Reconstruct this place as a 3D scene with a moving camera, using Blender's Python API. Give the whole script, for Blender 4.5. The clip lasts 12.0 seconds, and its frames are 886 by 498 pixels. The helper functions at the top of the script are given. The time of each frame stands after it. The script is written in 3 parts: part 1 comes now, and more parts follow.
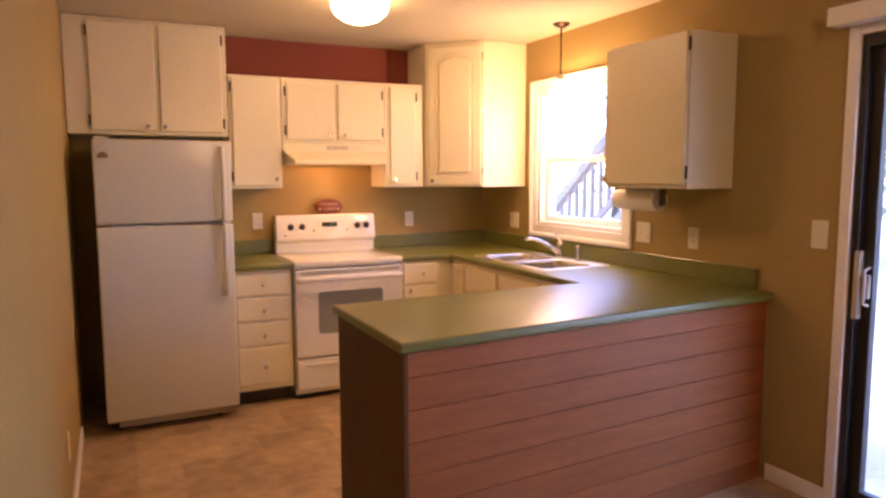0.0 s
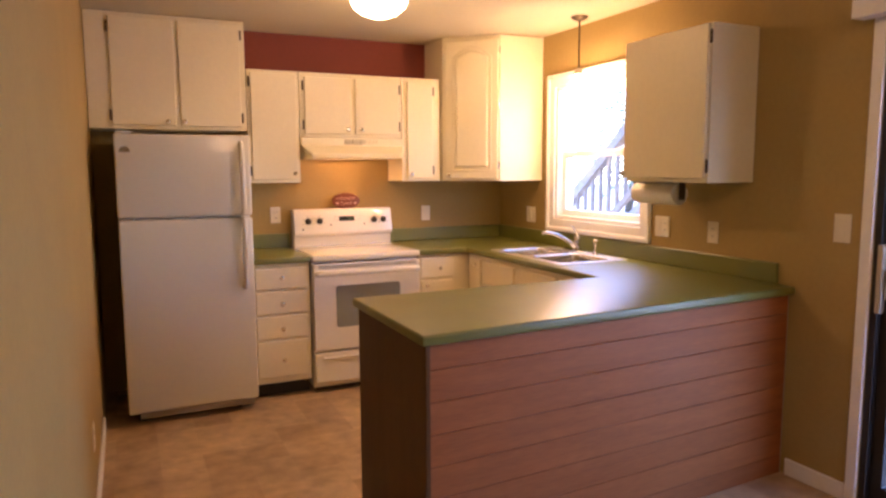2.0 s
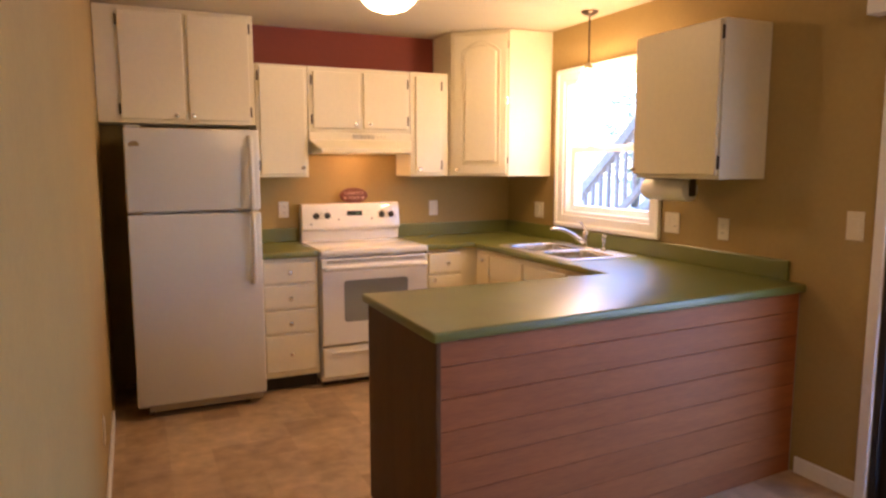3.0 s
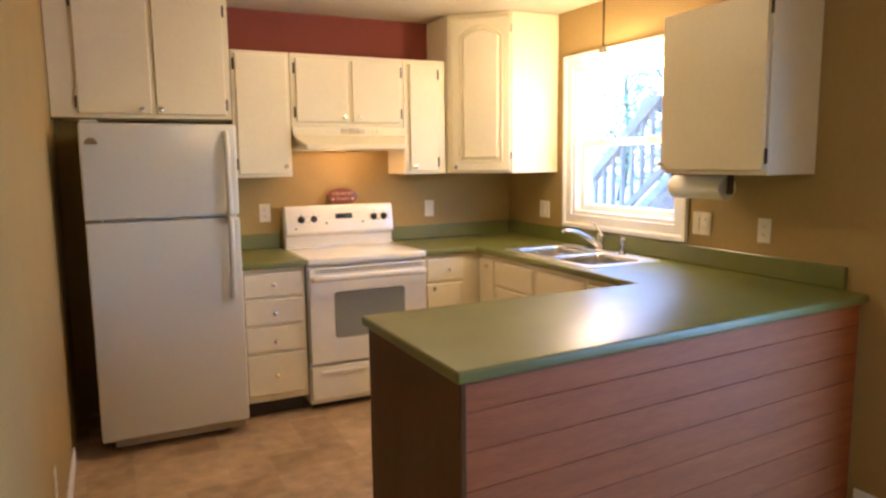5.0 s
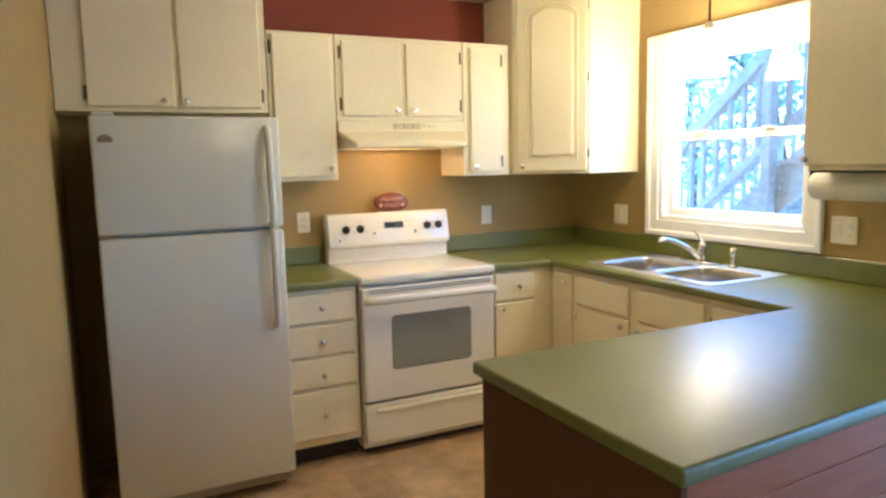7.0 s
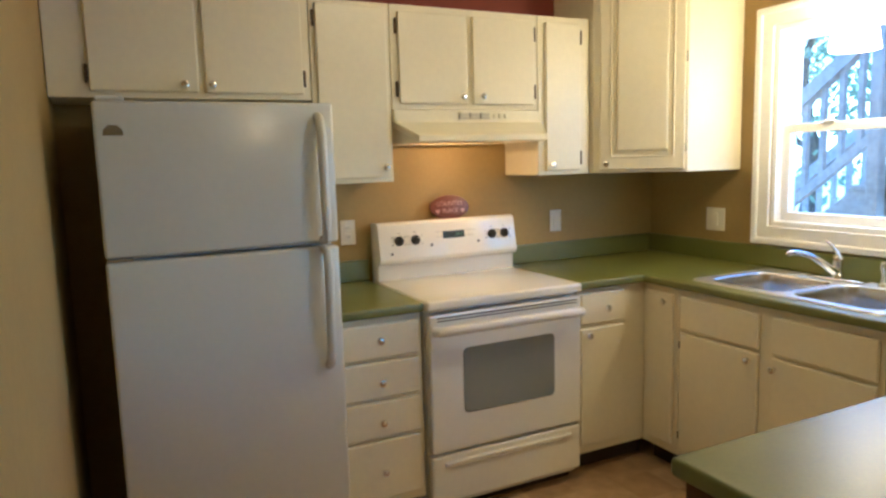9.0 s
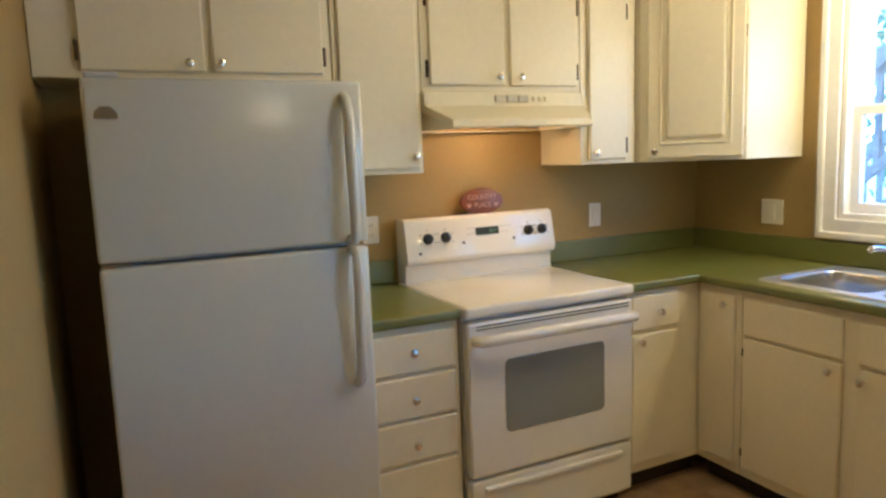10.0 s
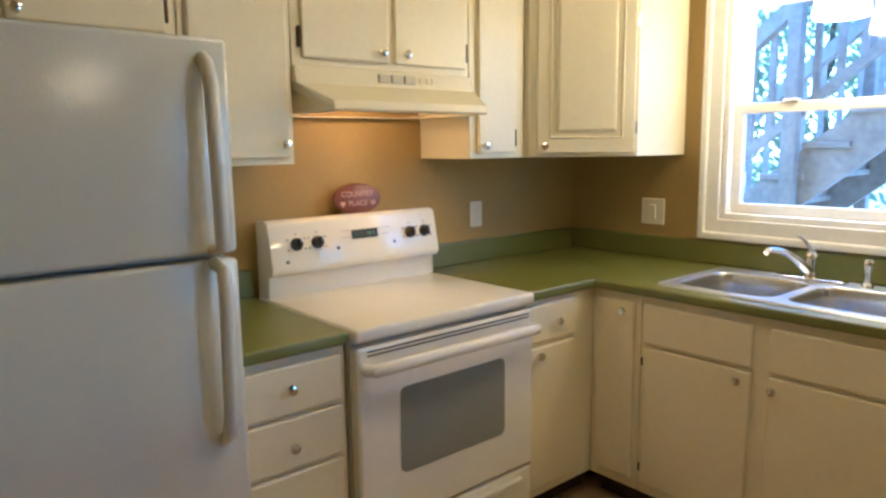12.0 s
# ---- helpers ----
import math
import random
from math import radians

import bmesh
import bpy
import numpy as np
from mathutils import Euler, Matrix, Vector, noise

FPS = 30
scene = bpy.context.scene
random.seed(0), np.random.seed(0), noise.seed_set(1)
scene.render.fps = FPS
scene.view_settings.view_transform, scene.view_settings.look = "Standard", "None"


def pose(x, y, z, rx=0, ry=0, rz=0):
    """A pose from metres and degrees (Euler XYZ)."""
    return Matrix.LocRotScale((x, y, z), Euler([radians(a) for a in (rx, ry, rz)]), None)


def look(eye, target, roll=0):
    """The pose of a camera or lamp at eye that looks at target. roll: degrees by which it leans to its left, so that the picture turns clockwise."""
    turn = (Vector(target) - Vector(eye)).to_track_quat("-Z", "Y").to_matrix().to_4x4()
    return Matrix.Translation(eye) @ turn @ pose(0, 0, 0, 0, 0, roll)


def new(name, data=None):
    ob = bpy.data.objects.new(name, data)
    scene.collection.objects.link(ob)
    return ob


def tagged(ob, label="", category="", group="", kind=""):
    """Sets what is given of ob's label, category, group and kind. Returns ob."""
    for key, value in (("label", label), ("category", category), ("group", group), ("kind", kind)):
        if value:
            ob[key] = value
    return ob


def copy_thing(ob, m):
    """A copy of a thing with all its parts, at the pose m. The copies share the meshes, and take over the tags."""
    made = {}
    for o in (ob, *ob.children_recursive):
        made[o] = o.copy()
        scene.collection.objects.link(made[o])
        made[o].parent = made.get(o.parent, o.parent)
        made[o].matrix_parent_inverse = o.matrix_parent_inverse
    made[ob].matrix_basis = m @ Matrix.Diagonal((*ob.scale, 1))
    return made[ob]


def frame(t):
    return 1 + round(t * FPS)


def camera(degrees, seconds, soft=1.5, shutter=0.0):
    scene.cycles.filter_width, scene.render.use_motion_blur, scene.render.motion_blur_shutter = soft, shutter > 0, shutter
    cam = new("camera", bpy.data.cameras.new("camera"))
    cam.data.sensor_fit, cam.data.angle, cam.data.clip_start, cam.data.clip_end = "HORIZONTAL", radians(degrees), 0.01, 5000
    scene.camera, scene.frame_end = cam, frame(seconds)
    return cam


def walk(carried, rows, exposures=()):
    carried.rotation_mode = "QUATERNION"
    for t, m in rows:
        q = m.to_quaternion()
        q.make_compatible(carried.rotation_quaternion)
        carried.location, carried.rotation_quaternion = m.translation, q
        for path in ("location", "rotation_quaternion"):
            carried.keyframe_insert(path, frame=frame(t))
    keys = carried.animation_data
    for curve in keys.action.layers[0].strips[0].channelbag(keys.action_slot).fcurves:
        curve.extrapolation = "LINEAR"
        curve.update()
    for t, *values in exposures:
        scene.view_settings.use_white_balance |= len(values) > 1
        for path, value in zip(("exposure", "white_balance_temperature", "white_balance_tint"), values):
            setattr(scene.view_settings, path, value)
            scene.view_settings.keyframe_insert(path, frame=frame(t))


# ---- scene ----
cam = camera(66.0, 12.0, soft=2.6)
PATH = [
    (0, (-2.788, -4.958, 1.467), (-1.920, -3.169, 1.253), -0.21),
    (0.5, (-2.806, -4.956, 1.467), (-1.943, -3.165, 1.251), -0.29),
    (1, (-2.815, -4.956, 1.472), (-1.960, -3.161, 1.249), -0.29),
    (1.5, (-2.816, -4.955, 1.460), (-1.972, -3.156, 1.238), -0.23),
    (2, (-2.822, -4.952, 1.463), (-1.987, -3.149, 1.234), -0.25),
    (2.5, (-2.827, -4.949, 1.464), (-2.001, -3.143, 1.228), -0.19),
    (3, (-2.838, -4.936, 1.472), (-2.017, -3.129, 1.225), -0.04),
    (5, (-2.758, -4.480, 1.481), (-1.888, -2.698, 1.220), -0.68),
    (5.5, (-2.728, -4.322, 1.483), (-1.838, -2.559, 1.169), -1.50),
    (6, (-2.768, -4.169, 1.492), (-1.835, -2.429, 1.168), -1.36),
    (6.5, (-2.825, -3.982, 1.498), (-1.892, -2.239, 1.198), -1.10),
    (7, (-2.824, -3.757, 1.461), (-1.954, -1.974, 1.211), -1.32),
    (7.5, (-2.811, -3.501, 1.480), (-2.010, -1.684, 1.249), -1.24),
    (9.5, (-2.859, -2.897, 1.462), (-1.974, -1.124, 1.197), -1.68),
    (10, (-2.827, -2.706, 1.449), (-1.965, -0.922, 1.177), -2.14),
    (10.5, (-2.802, -2.506, 1.455), (-1.922, -0.734, 1.163), -2.18),
    (11, (-2.774, -2.384, 1.442), (-1.687, -0.732, 1.142), -1.46),
    (11.5, (-2.779, -2.310, 1.452), (-1.521, -0.786, 1.139), -0.69),
    (12, (-2.777, -2.255, 1.434), (-1.502, -0.744, 1.137), -0.76),
]
EXPOSURES = [(0, 2.58, 6800, 39), (3, 2.55, 6120, 27), (5.5, 2.75, 5180, 8), (7, 2.72, 4660, -2), (9.5, 2.26, 4680, -2), (12, 2.28, 4640, -1)]
walk(cam, [(t, look(eye, target, roll)) for t, eye, target, roll in PATH], EXPOSURES)

# ---- world, lights ----
world = bpy.data.worlds.new("sky")
scene.world = world
world.use_nodes = True
wn = world.node_tree
sky = wn.nodes.new("ShaderNodeTexSky")
sky.sky_type = "NISHITA"
sky.sun_disc = False
sky.dust_density, sky.ozone_density = 0.2, 4.0
sky.sun_elevation = radians(62)
sky.sun_rotation = radians(32)
wn.nodes["Background"].inputs["Strength"].default_value = 0.15
blue = wn.nodes.new("ShaderNodeVectorMath")
blue.operation = "MULTIPLY"
blue.inputs[1].default_value = (1.40, 1.73, 2.14)
wn.links.new(sky.outputs[0], blue.inputs[0])
wn.links.new(blue.outputs[0], wn.nodes["Background"].inputs["Color"])

sun = new("sun", bpy.data.lights.new("sun", "SUN"))
sun.data.energy, sun.data.angle, sun.data.color = 1.4, radians(30), (1.0, 0.98, 0.95)
sun.matrix_world = look((2.5, 3, 9), (0, -1, 0))

DOME_GLOW, PENDANT_GLOW, HOOD_GLOW, DINING_GLOW = 6.1, 14.5, 5.0, 17.0
LAMP_WARM = (1.0, 0.64, 0.30)

# ---- materials ----


def surface(name, color, rough=0.5, metal=0.0, spots=(3.0, 40.0), vary=0.06, bump=0.0, bump_scale=60.0, coat=0.0, stretch=(1, 1, 1), spec=0.5, piece=0.0):
    """A surface of one colour with cloudy and fine variation, and fine relief."""
    m = bpy.data.materials.new(name)
    m.use_nodes = True
    t = m.node_tree
    p = t.nodes["Principled BSDF"]
    p.inputs["Roughness"].default_value = rough
    p.inputs["Metallic"].default_value = metal
    p.inputs["Coat Weight"].default_value = coat
    p.inputs["Specular IOR Level"].default_value = spec
    co = t.nodes.new("ShaderNodeTexCoord")
    mp = t.nodes.new("ShaderNodeMapping")
    mp.inputs["Scale"].default_value = stretch
    t.links.new(co.outputs["Object"], mp.inputs[0])
    factor = None
    for k, s in enumerate(spots):
        n = t.nodes.new("ShaderNodeTexNoise")
        n.inputs["Scale"].default_value = s
        n.inputs["Detail"].default_value = 4
        t.links.new(mp.outputs[0], n.inputs["Vector"])
        if factor is None:
            factor = n.outputs["Fac"]
        else:
            a = t.nodes.new("ShaderNodeMath")
            a.operation = "ADD"
            t.links.new(factor, a.inputs[0])
            t.links.new(n.outputs["Fac"], a.inputs[1])
            factor = a.outputs[0]
    ramp = t.nodes.new("ShaderNodeMapRange")
    ramp.inputs["From Min"].default_value = 0.35 * len(spots)
    ramp.inputs["From Max"].default_value = 0.65 * len(spots)
    ramp.inputs["To Min"].default_value = 1 - vary
    ramp.inputs["To Max"].default_value = 1 + vary
    t.links.new(factor, ramp.inputs["Value"])
    value = ramp.outputs[0]
    if piece:
        info = t.nodes.new("ShaderNodeObjectInfo")
        r = t.nodes.new("ShaderNodeMapRange")
        r.inputs["To Min"].default_value = 1 - piece
        r.inputs["To Max"].default_value = 1 + piece
        t.links.new(info.outputs["Random"], r.inputs["Value"])
        a = t.nodes.new("ShaderNodeMath")
        a.operation = "MULTIPLY"
        t.links.new(value, a.inputs[0])
        t.links.new(r.outputs[0], a.inputs[1])
        value = a.outputs[0]
    mul = t.nodes.new("ShaderNodeVectorMath")
    mul.operation = "SCALE"
    mul.inputs[0].default_value = color[:3]
    t.links.new(value, mul.inputs["Scale"])
    t.links.new(mul.outputs[0], p.inputs["Base Color"])
    if bump:
        n = t.nodes.new("ShaderNodeTexNoise")
        n.inputs["Scale"].default_value = bump_scale
        n.inputs["Detail"].default_value = 3
        b = t.nodes.new("ShaderNodeBump")
        b.inputs["Strength"].default_value = bump
        b.inputs["Distance"].default_value = 0.004
        t.links.new(mp.outputs[0], n.inputs["Vector"])
        t.links.new(n.outputs["Fac"], b.inputs["Height"])
        t.links.new(b.outputs[0], p.inputs["Normal"])
    return m


def glow(name, color, strength):
    m = bpy.data.materials.new(name)
    m.use_nodes = True
    p = m.node_tree.nodes["Principled BSDF"]
    p.inputs["Base Color"].default_value = (0.9, 0.88, 0.82, 1)
    p.inputs["Emission Color"].default_value = (*color, 1)
    p.inputs["Emission Strength"].default_value = strength
    return m


def glassy(name, color=(1, 1, 1), rough=0.0):
    m = bpy.data.materials.new(name)
    m.use_nodes = True
    t = m.node_tree
    t.nodes.remove(t.nodes["Principled BSDF"])
    out = t.nodes["Material Output"]
    clear = t.nodes.new("ShaderNodeBsdfTransparent")
    clear.inputs[0].default_value = (*color, 1)
    shine = t.nodes.new("ShaderNodeBsdfGlossy")
    shine.inputs["Roughness"].default_value = rough
    fr = t.nodes.new("ShaderNodeLayerWeight")
    fr.inputs["Blend"].default_value = 0.5
    power = t.nodes.new("ShaderNodeMath")
    power.operation, power.inputs[1].default_value = "POWER", 5.0
    t.links.new(fr.outputs["Facing"], power.inputs[0])
    grow = t.nodes.new("ShaderNodeMapRange")
    grow.inputs["To Min"].default_value, grow.inputs["To Max"].default_value = 0.04, 1.0
    t.links.new(power.outputs[0], grow.inputs["Value"])
    mix = t.nodes.new("ShaderNodeMixShader")
    t.links.new(grow.outputs[0], mix.inputs[0])
    t.links.new(clear.outputs[0], mix.inputs[1])
    t.links.new(shine.outputs[0], mix.inputs[2])
    t.links.new(mix.outputs[0], out.inputs[0])
    return m


TAN = surface("tan_wall_paint", (0.392, 0.278, 0.096), 0.75, vary=0.05, bump=0.25, bump_scale=90)
RED = surface("brick_red_wall_paint", (0.22, 0.045, 0.028), 0.7, vary=0.06, bump=0.25, bump_scale=90)
CEIL = surface("ceiling_paint", (0.62, 0.555, 0.39), 0.85, vary=0.04, bump=0.5, bump_scale=120)
WHITE = surface("white_trim_paint", (0.88, 0.87, 0.85), 0.40, vary=0.04, bump=0.05)
CREAM = surface("cream_cabinet_paint", (0.80, 0.735, 0.53), 0.38, vary=0.03, bump=0.04, bump_scale=45)
GREEN = surface("green_laminate", (0.148, 0.160, 0.026), 0.37, spec=0.95, vary=0.10, spots=(6.0, 140.0), bump=0.05, bump_scale=220)
APPL = surface("white_appliance_enamel", (0.67, 0.66, 0.58), 0.16, vary=0.02, bump=0.11, bump_scale=130, spec=0.7)
ENAMEL = surface("glossy_white_enamel", (0.84, 0.81, 0.72), 0.07, vary=0.02)
RANGE = surface("white_range_enamel", (0.82, 0.80, 0.72), 0.20, vary=0.02, bump=0.02, bump_scale=120)
DARK = surface("black_plastic", (0.02, 0.018, 0.016), 0.4, vary=0.1)
HINGE = surface("dark_bronze_hinge", (0.09, 0.065, 0.04), 0.35, metal=0.9, vary=0.2)
CHROME = surface("chrome", (0.8, 0.8, 0.8), 0.12, metal=1.0, vary=0.03)
RIM = surface("satin_steel_rim", (0.78, 0.79, 0.81), 0.36, metal=1.0, vary=0.03)
NICKEL = surface("nickel_knob", (0.80, 0.77, 0.71), 0.12, metal=1.0, vary=0.05)
STEEL = surface("brushed_steel", (0.70, 0.71, 0.73), 0.22, metal=1.0, vary=0.04)
PANEL = surface("red_brown_panelling", (0.320, 0.100, 0.027), 0.48, spec=0.28, vary=0.16, spots=(5.0, 30.0), stretch=(0.6, 1, 6), bump=0.1, bump_scale=30, piece=0.06)
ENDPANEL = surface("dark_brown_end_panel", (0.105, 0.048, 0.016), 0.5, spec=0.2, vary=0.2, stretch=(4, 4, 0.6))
OVENGLASS = surface("grey_oven_glass", (0.16, 0.16, 0.15), 0.12, vary=0.05)
GRILLE = surface("beige_plastic_grille", (0.36, 0.32, 0.26), 0.5, vary=0.05)
OVENPANE = surface("grey_green_oven_pane", (0.26, 0.27, 0.235), 0.14, vary=0.06, spots=(4.0, 300.0))
CLOCK = surface("dark_clock_glass", (0.035, 0.042, 0.034), 0.2, vary=0.05)
LEGEND = surface("grey_print", (0.42, 0.41, 0.37), 0.5, vary=0.05)
DIGIT = surface("clock_digits", (0.10, 0.20, 0.12), 0.5, vary=0.02)
PLATE = surface("ivory_plastic", (0.80, 0.74, 0.60), 0.35, vary=0.02)
PLAQUE = surface("red_brown_plaque", (0.165, 0.045, 0.017), 0.35, vary=0.15)
LETTER = surface("pale_pink_paint", (0.62, 0.36, 0.27), 0.6, vary=0.05)
BRACKET = surface("dark_brown_plastic", (0.06, 0.038, 0.022), 0.5, vary=0.1)
PULL = surface("beige_plastic_pull", (0.46, 0.41, 0.32), 0.45, vary=0.05)
PAPER = surface("paper_towel", (0.85, 0.83, 0.78), 0.9, vary=0.03, bump=0.3, bump_scale=180)


def vinyl(name, light, dark):
    """Sheet vinyl with a printed pattern of stone tiles, cloudy and softly jointed."""
    m = surface(name, light, 0.38, vary=0.30, spots=(3.2, 11.0), bump=0.06, bump_scale=40)
    t = m.node_tree
    scale = [n for n in t.nodes if n.bl_idname == "ShaderNodeVectorMath"][0]
    co = t.nodes.new("ShaderNodeTexCoord")
    mp = t.nodes.new("ShaderNodeMapping")
    mp.inputs["Location"].default_value = (0.07, 0.11, 0)
    brick = t.nodes.new("ShaderNodeTexBrick")
    brick.offset, brick.squash = 0.0, 1.0
    for key, value in (("Scale", 1.0), ("Mortar Size", 0.002), ("Mortar Smooth", 1.0), ("Brick Width", 0.205), ("Row Height", 0.205)):
        brick.inputs[key].default_value = value
    brick.inputs["Color1"].default_value = (*light, 1)
    brick.inputs["Color2"].default_value = (*dark, 1)
    brick.inputs["Mortar"].default_value = (*[(u + v) / 2 for u, v in zip(light, dark)], 1)
    t.links.new(co.outputs["Object"], mp.inputs[0])
    t.links.new(mp.outputs[0], brick.inputs["Vector"])
    t.links.new(brick.outputs["Color"], scale.inputs[0])
    return m


FLOOR = vinyl("tan_vinyl_floor", (0.52, 0.365, 0.205), (0.385, 0.255, 0.135))
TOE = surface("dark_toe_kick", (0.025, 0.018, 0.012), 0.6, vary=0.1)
FRAMEDARK = surface("dark_bronze_door_frame", (0.02, 0.018, 0.018), 0.4, vary=0.1)
TIMBER = surface("weathered_deck_timber", (0.36, 0.32, 0.28), 0.8, vary=0.25, spots=(4.0, 30.0), bump=0.2)
SOIL = surface("pale_gravel_ground", (0.50, 0.48, 0.44), 0.95, vary=0.2, spots=(1.5, 20.0), bump=0.4, bump_scale=30)
def leafy(name, color):
    m = surface(name, color, 0.5, vary=0.4, spots=(2.0, 9.0))
    t = m.node_tree
    p = t.nodes["Principled BSDF"]
    thin = t.nodes.new("ShaderNodeBsdfTranslucent")
    thin.inputs[0].default_value = (color[0] * 1.6, color[1] * 1.7, color[2] * 1.3, 1)
    mix = t.nodes.new("ShaderNodeMixShader")
    mix.inputs[0].default_value = 0.5
    t.links.new(p.outputs[0], mix.inputs[1])
    t.links.new(thin.outputs[0], mix.inputs[2])
    t.links.new(mix.outputs[0], t.nodes["Material Output"].inputs[0])
    return m


LEAF = leafy("leaves", (0.17, 0.20, 0.14))
BARK = surface("bark", (0.10, 0.075, 0.05), 0.9, vary=0.3)
GLASS = glassy("window_glass")

# ---- mesh helpers ----


def thing(name, loc, label, category, group="", kind=""):
    ob = new(name)
    ob.empty_display_size = 0.1
    ob.location = loc
    return tagged(ob, label, category, group, kind)


def part(name, bm, material, parent=None, label=""):
    """Links a bmesh, given in world places, as one mesh object under a thing or a part."""
    bmesh.ops.recalc_face_normals(bm, faces=bm.faces)
    base = parent
    while base is not None and base.parent is not None:
        base = base.parent
    if base is not None:
        bmesh.ops.translate(bm, verts=bm.verts, vec=-base.location)
    me = bpy.data.meshes.new(name)
    bm.to_mesh(me)
    bm.free()
    me.materials.append(material)
    ob = new(name, me)
    ob.parent = parent
    if label:
        tagged(ob, label)
    return ob


def smooth(ob, angle=35):
    me = ob.data
    for p in me.polygons:
        p.use_smooth = True
    bm = bmesh.new()
    bm.from_mesh(me)
    for e in bm.edges:
        if len(e.link_faces) == 2 and e.calc_face_angle(0) > radians(angle):
            e.smooth = False
    bm.to_mesh(me)
    bm.free()
    return ob


def B(x0, x1, y0, y1, z0, z1, bevel=0.0, seg=2, F=None):
    """A box, with rounded edges, through the frame F(u, d, z)."""
    bm = bmesh.new()
    bmesh.ops.create_cube(bm, size=1)
    lo, size = Vector((min(x0, x1), min(y0, y1), min(z0, z1))), Vector((abs(x1 - x0), abs(y1 - y0), abs(z1 - z0)))
    for v in bm.verts:
        v.co = Vector([lo[k] + (v.co[k] + 0.5) * size[k] for k in range(3)])
    if bevel:
        bmesh.ops.bevel(bm, geom=list(bm.edges), offset=min(bevel, 0.45 * min(size)), segments=seg, affect="EDGES", profile=0.5)
    if F:
        for v in bm.verts:
            v.co = F(*v.co)
    return bm


def join(*bms):
    out = bms[0]
    for b in bms[1:]:
        me = bpy.data.meshes.new("tmp")
        b.to_mesh(me)
        out.from_mesh(me)
        b.free()
        bpy.data.meshes.remove(me)
    return out


def lathe(profile, centre, axis=(0, 0, 1), n=24):
    """A turned body: rows of radius and height along the axis from the centre."""
    bm = bmesh.new()
    turn = Vector((0, 0, 1)).rotation_difference(Vector(axis)).to_matrix()
    rings = []
    for r, h in profile:
        rings.append([bm.verts.new(Vector(centre) + turn @ Vector((r * math.cos(2 * math.pi * k / n), r * math.sin(2 * math.pi * k / n), h))) for k in range(n)])
    for a, b in zip(rings, rings[1:]):
        for k in range(n):
            bm.faces.new((a[k], a[(k + 1) % n], b[(k + 1) % n], b[k]))
    bm.faces.new(rings[0][::-1])
    bm.faces.new(rings[-1])
    bmesh.ops.remove_doubles(bm, verts=bm.verts, dist=1e-5)
    return bm


def sweep(points, radius, n=12, flat=1.0):
    """A round bar along points; radius may be a list; flat squeezes it across."""
    bm = bmesh.new()
    pts = [Vector(p) for p in points]
    radii = radius if isinstance(radius, (list, tuple)) else [radius] * len(pts)
    rings, side = [], None
    for k, p in enumerate(pts):
        ahead = (pts[min(k + 1, len(pts) - 1)] - pts[max(k - 1, 0)]).normalized()
        if side is None:
            side = ahead.cross(Vector((0, 0, 1)) if abs(ahead.z) < 0.9 else Vector((1, 0, 0))).normalized()
        side = (side - ahead * side.dot(ahead)).normalized()
        up = side.cross(ahead)
        rings.append([bm.verts.new(p + radii[k] * (side * math.cos(2 * math.pi * j / n) + flat * up * math.sin(2 * math.pi * j / n))) for j in range(n)])
    for a, b in zip(rings, rings[1:]):
        for j in range(n):
            bm.faces.new((a[j], a[(j + 1) % n], b[(j + 1) % n], b[j]))
    bm.faces.new(rings[0][::-1])
    bm.faces.new(rings[-1])
    return bm


def prism(outline, lo, hi, put):
    """An outline of (a, b) drawn out from lo to hi; put(a, b, c) gives the place."""
    bm = bmesh.new()
    low = [bm.verts.new(put(a, b, lo)) for a, b in outline]
    high = [bm.verts.new(put(a, b, hi)) for a, b in outline]
    k = len(outline)
    for j in range(k):
        bm.faces.new((low[j], low[(j + 1) % k], high[(j + 1) % k], high[j]))
    bm.faces.new(low[::-1])
    bm.faces.new(high)
    bmesh.ops.recalc_face_normals(bm, faces=bm.faces)
    return bm


def rounded(a0, a1, b0, b1, r, n=5):
    """The outline of a rectangle with round corners."""
    out = []
    for a, b, t in ((a1 - r, b1 - r, 0), (a0 + r, b1 - r, 90), (a0 + r, b0 + r, 180), (a1 - r, b0 + r, 270)):
        out += [(a + r * math.cos(radians(t + 90 * k / n)), b + r * math.sin(radians(t + 90 * k / n))) for k in range(n + 1)]
    return out


def bevelled(bm, offset, seg=2, angle=30):
    edges = [e for e in bm.edges if len(e.link_faces) == 2 and e.calc_face_angle(0) > radians(angle)]
    bmesh.ops.bevel(bm, geom=edges, offset=offset, segments=seg, affect="EDGES", profile=0.5)
    return bm


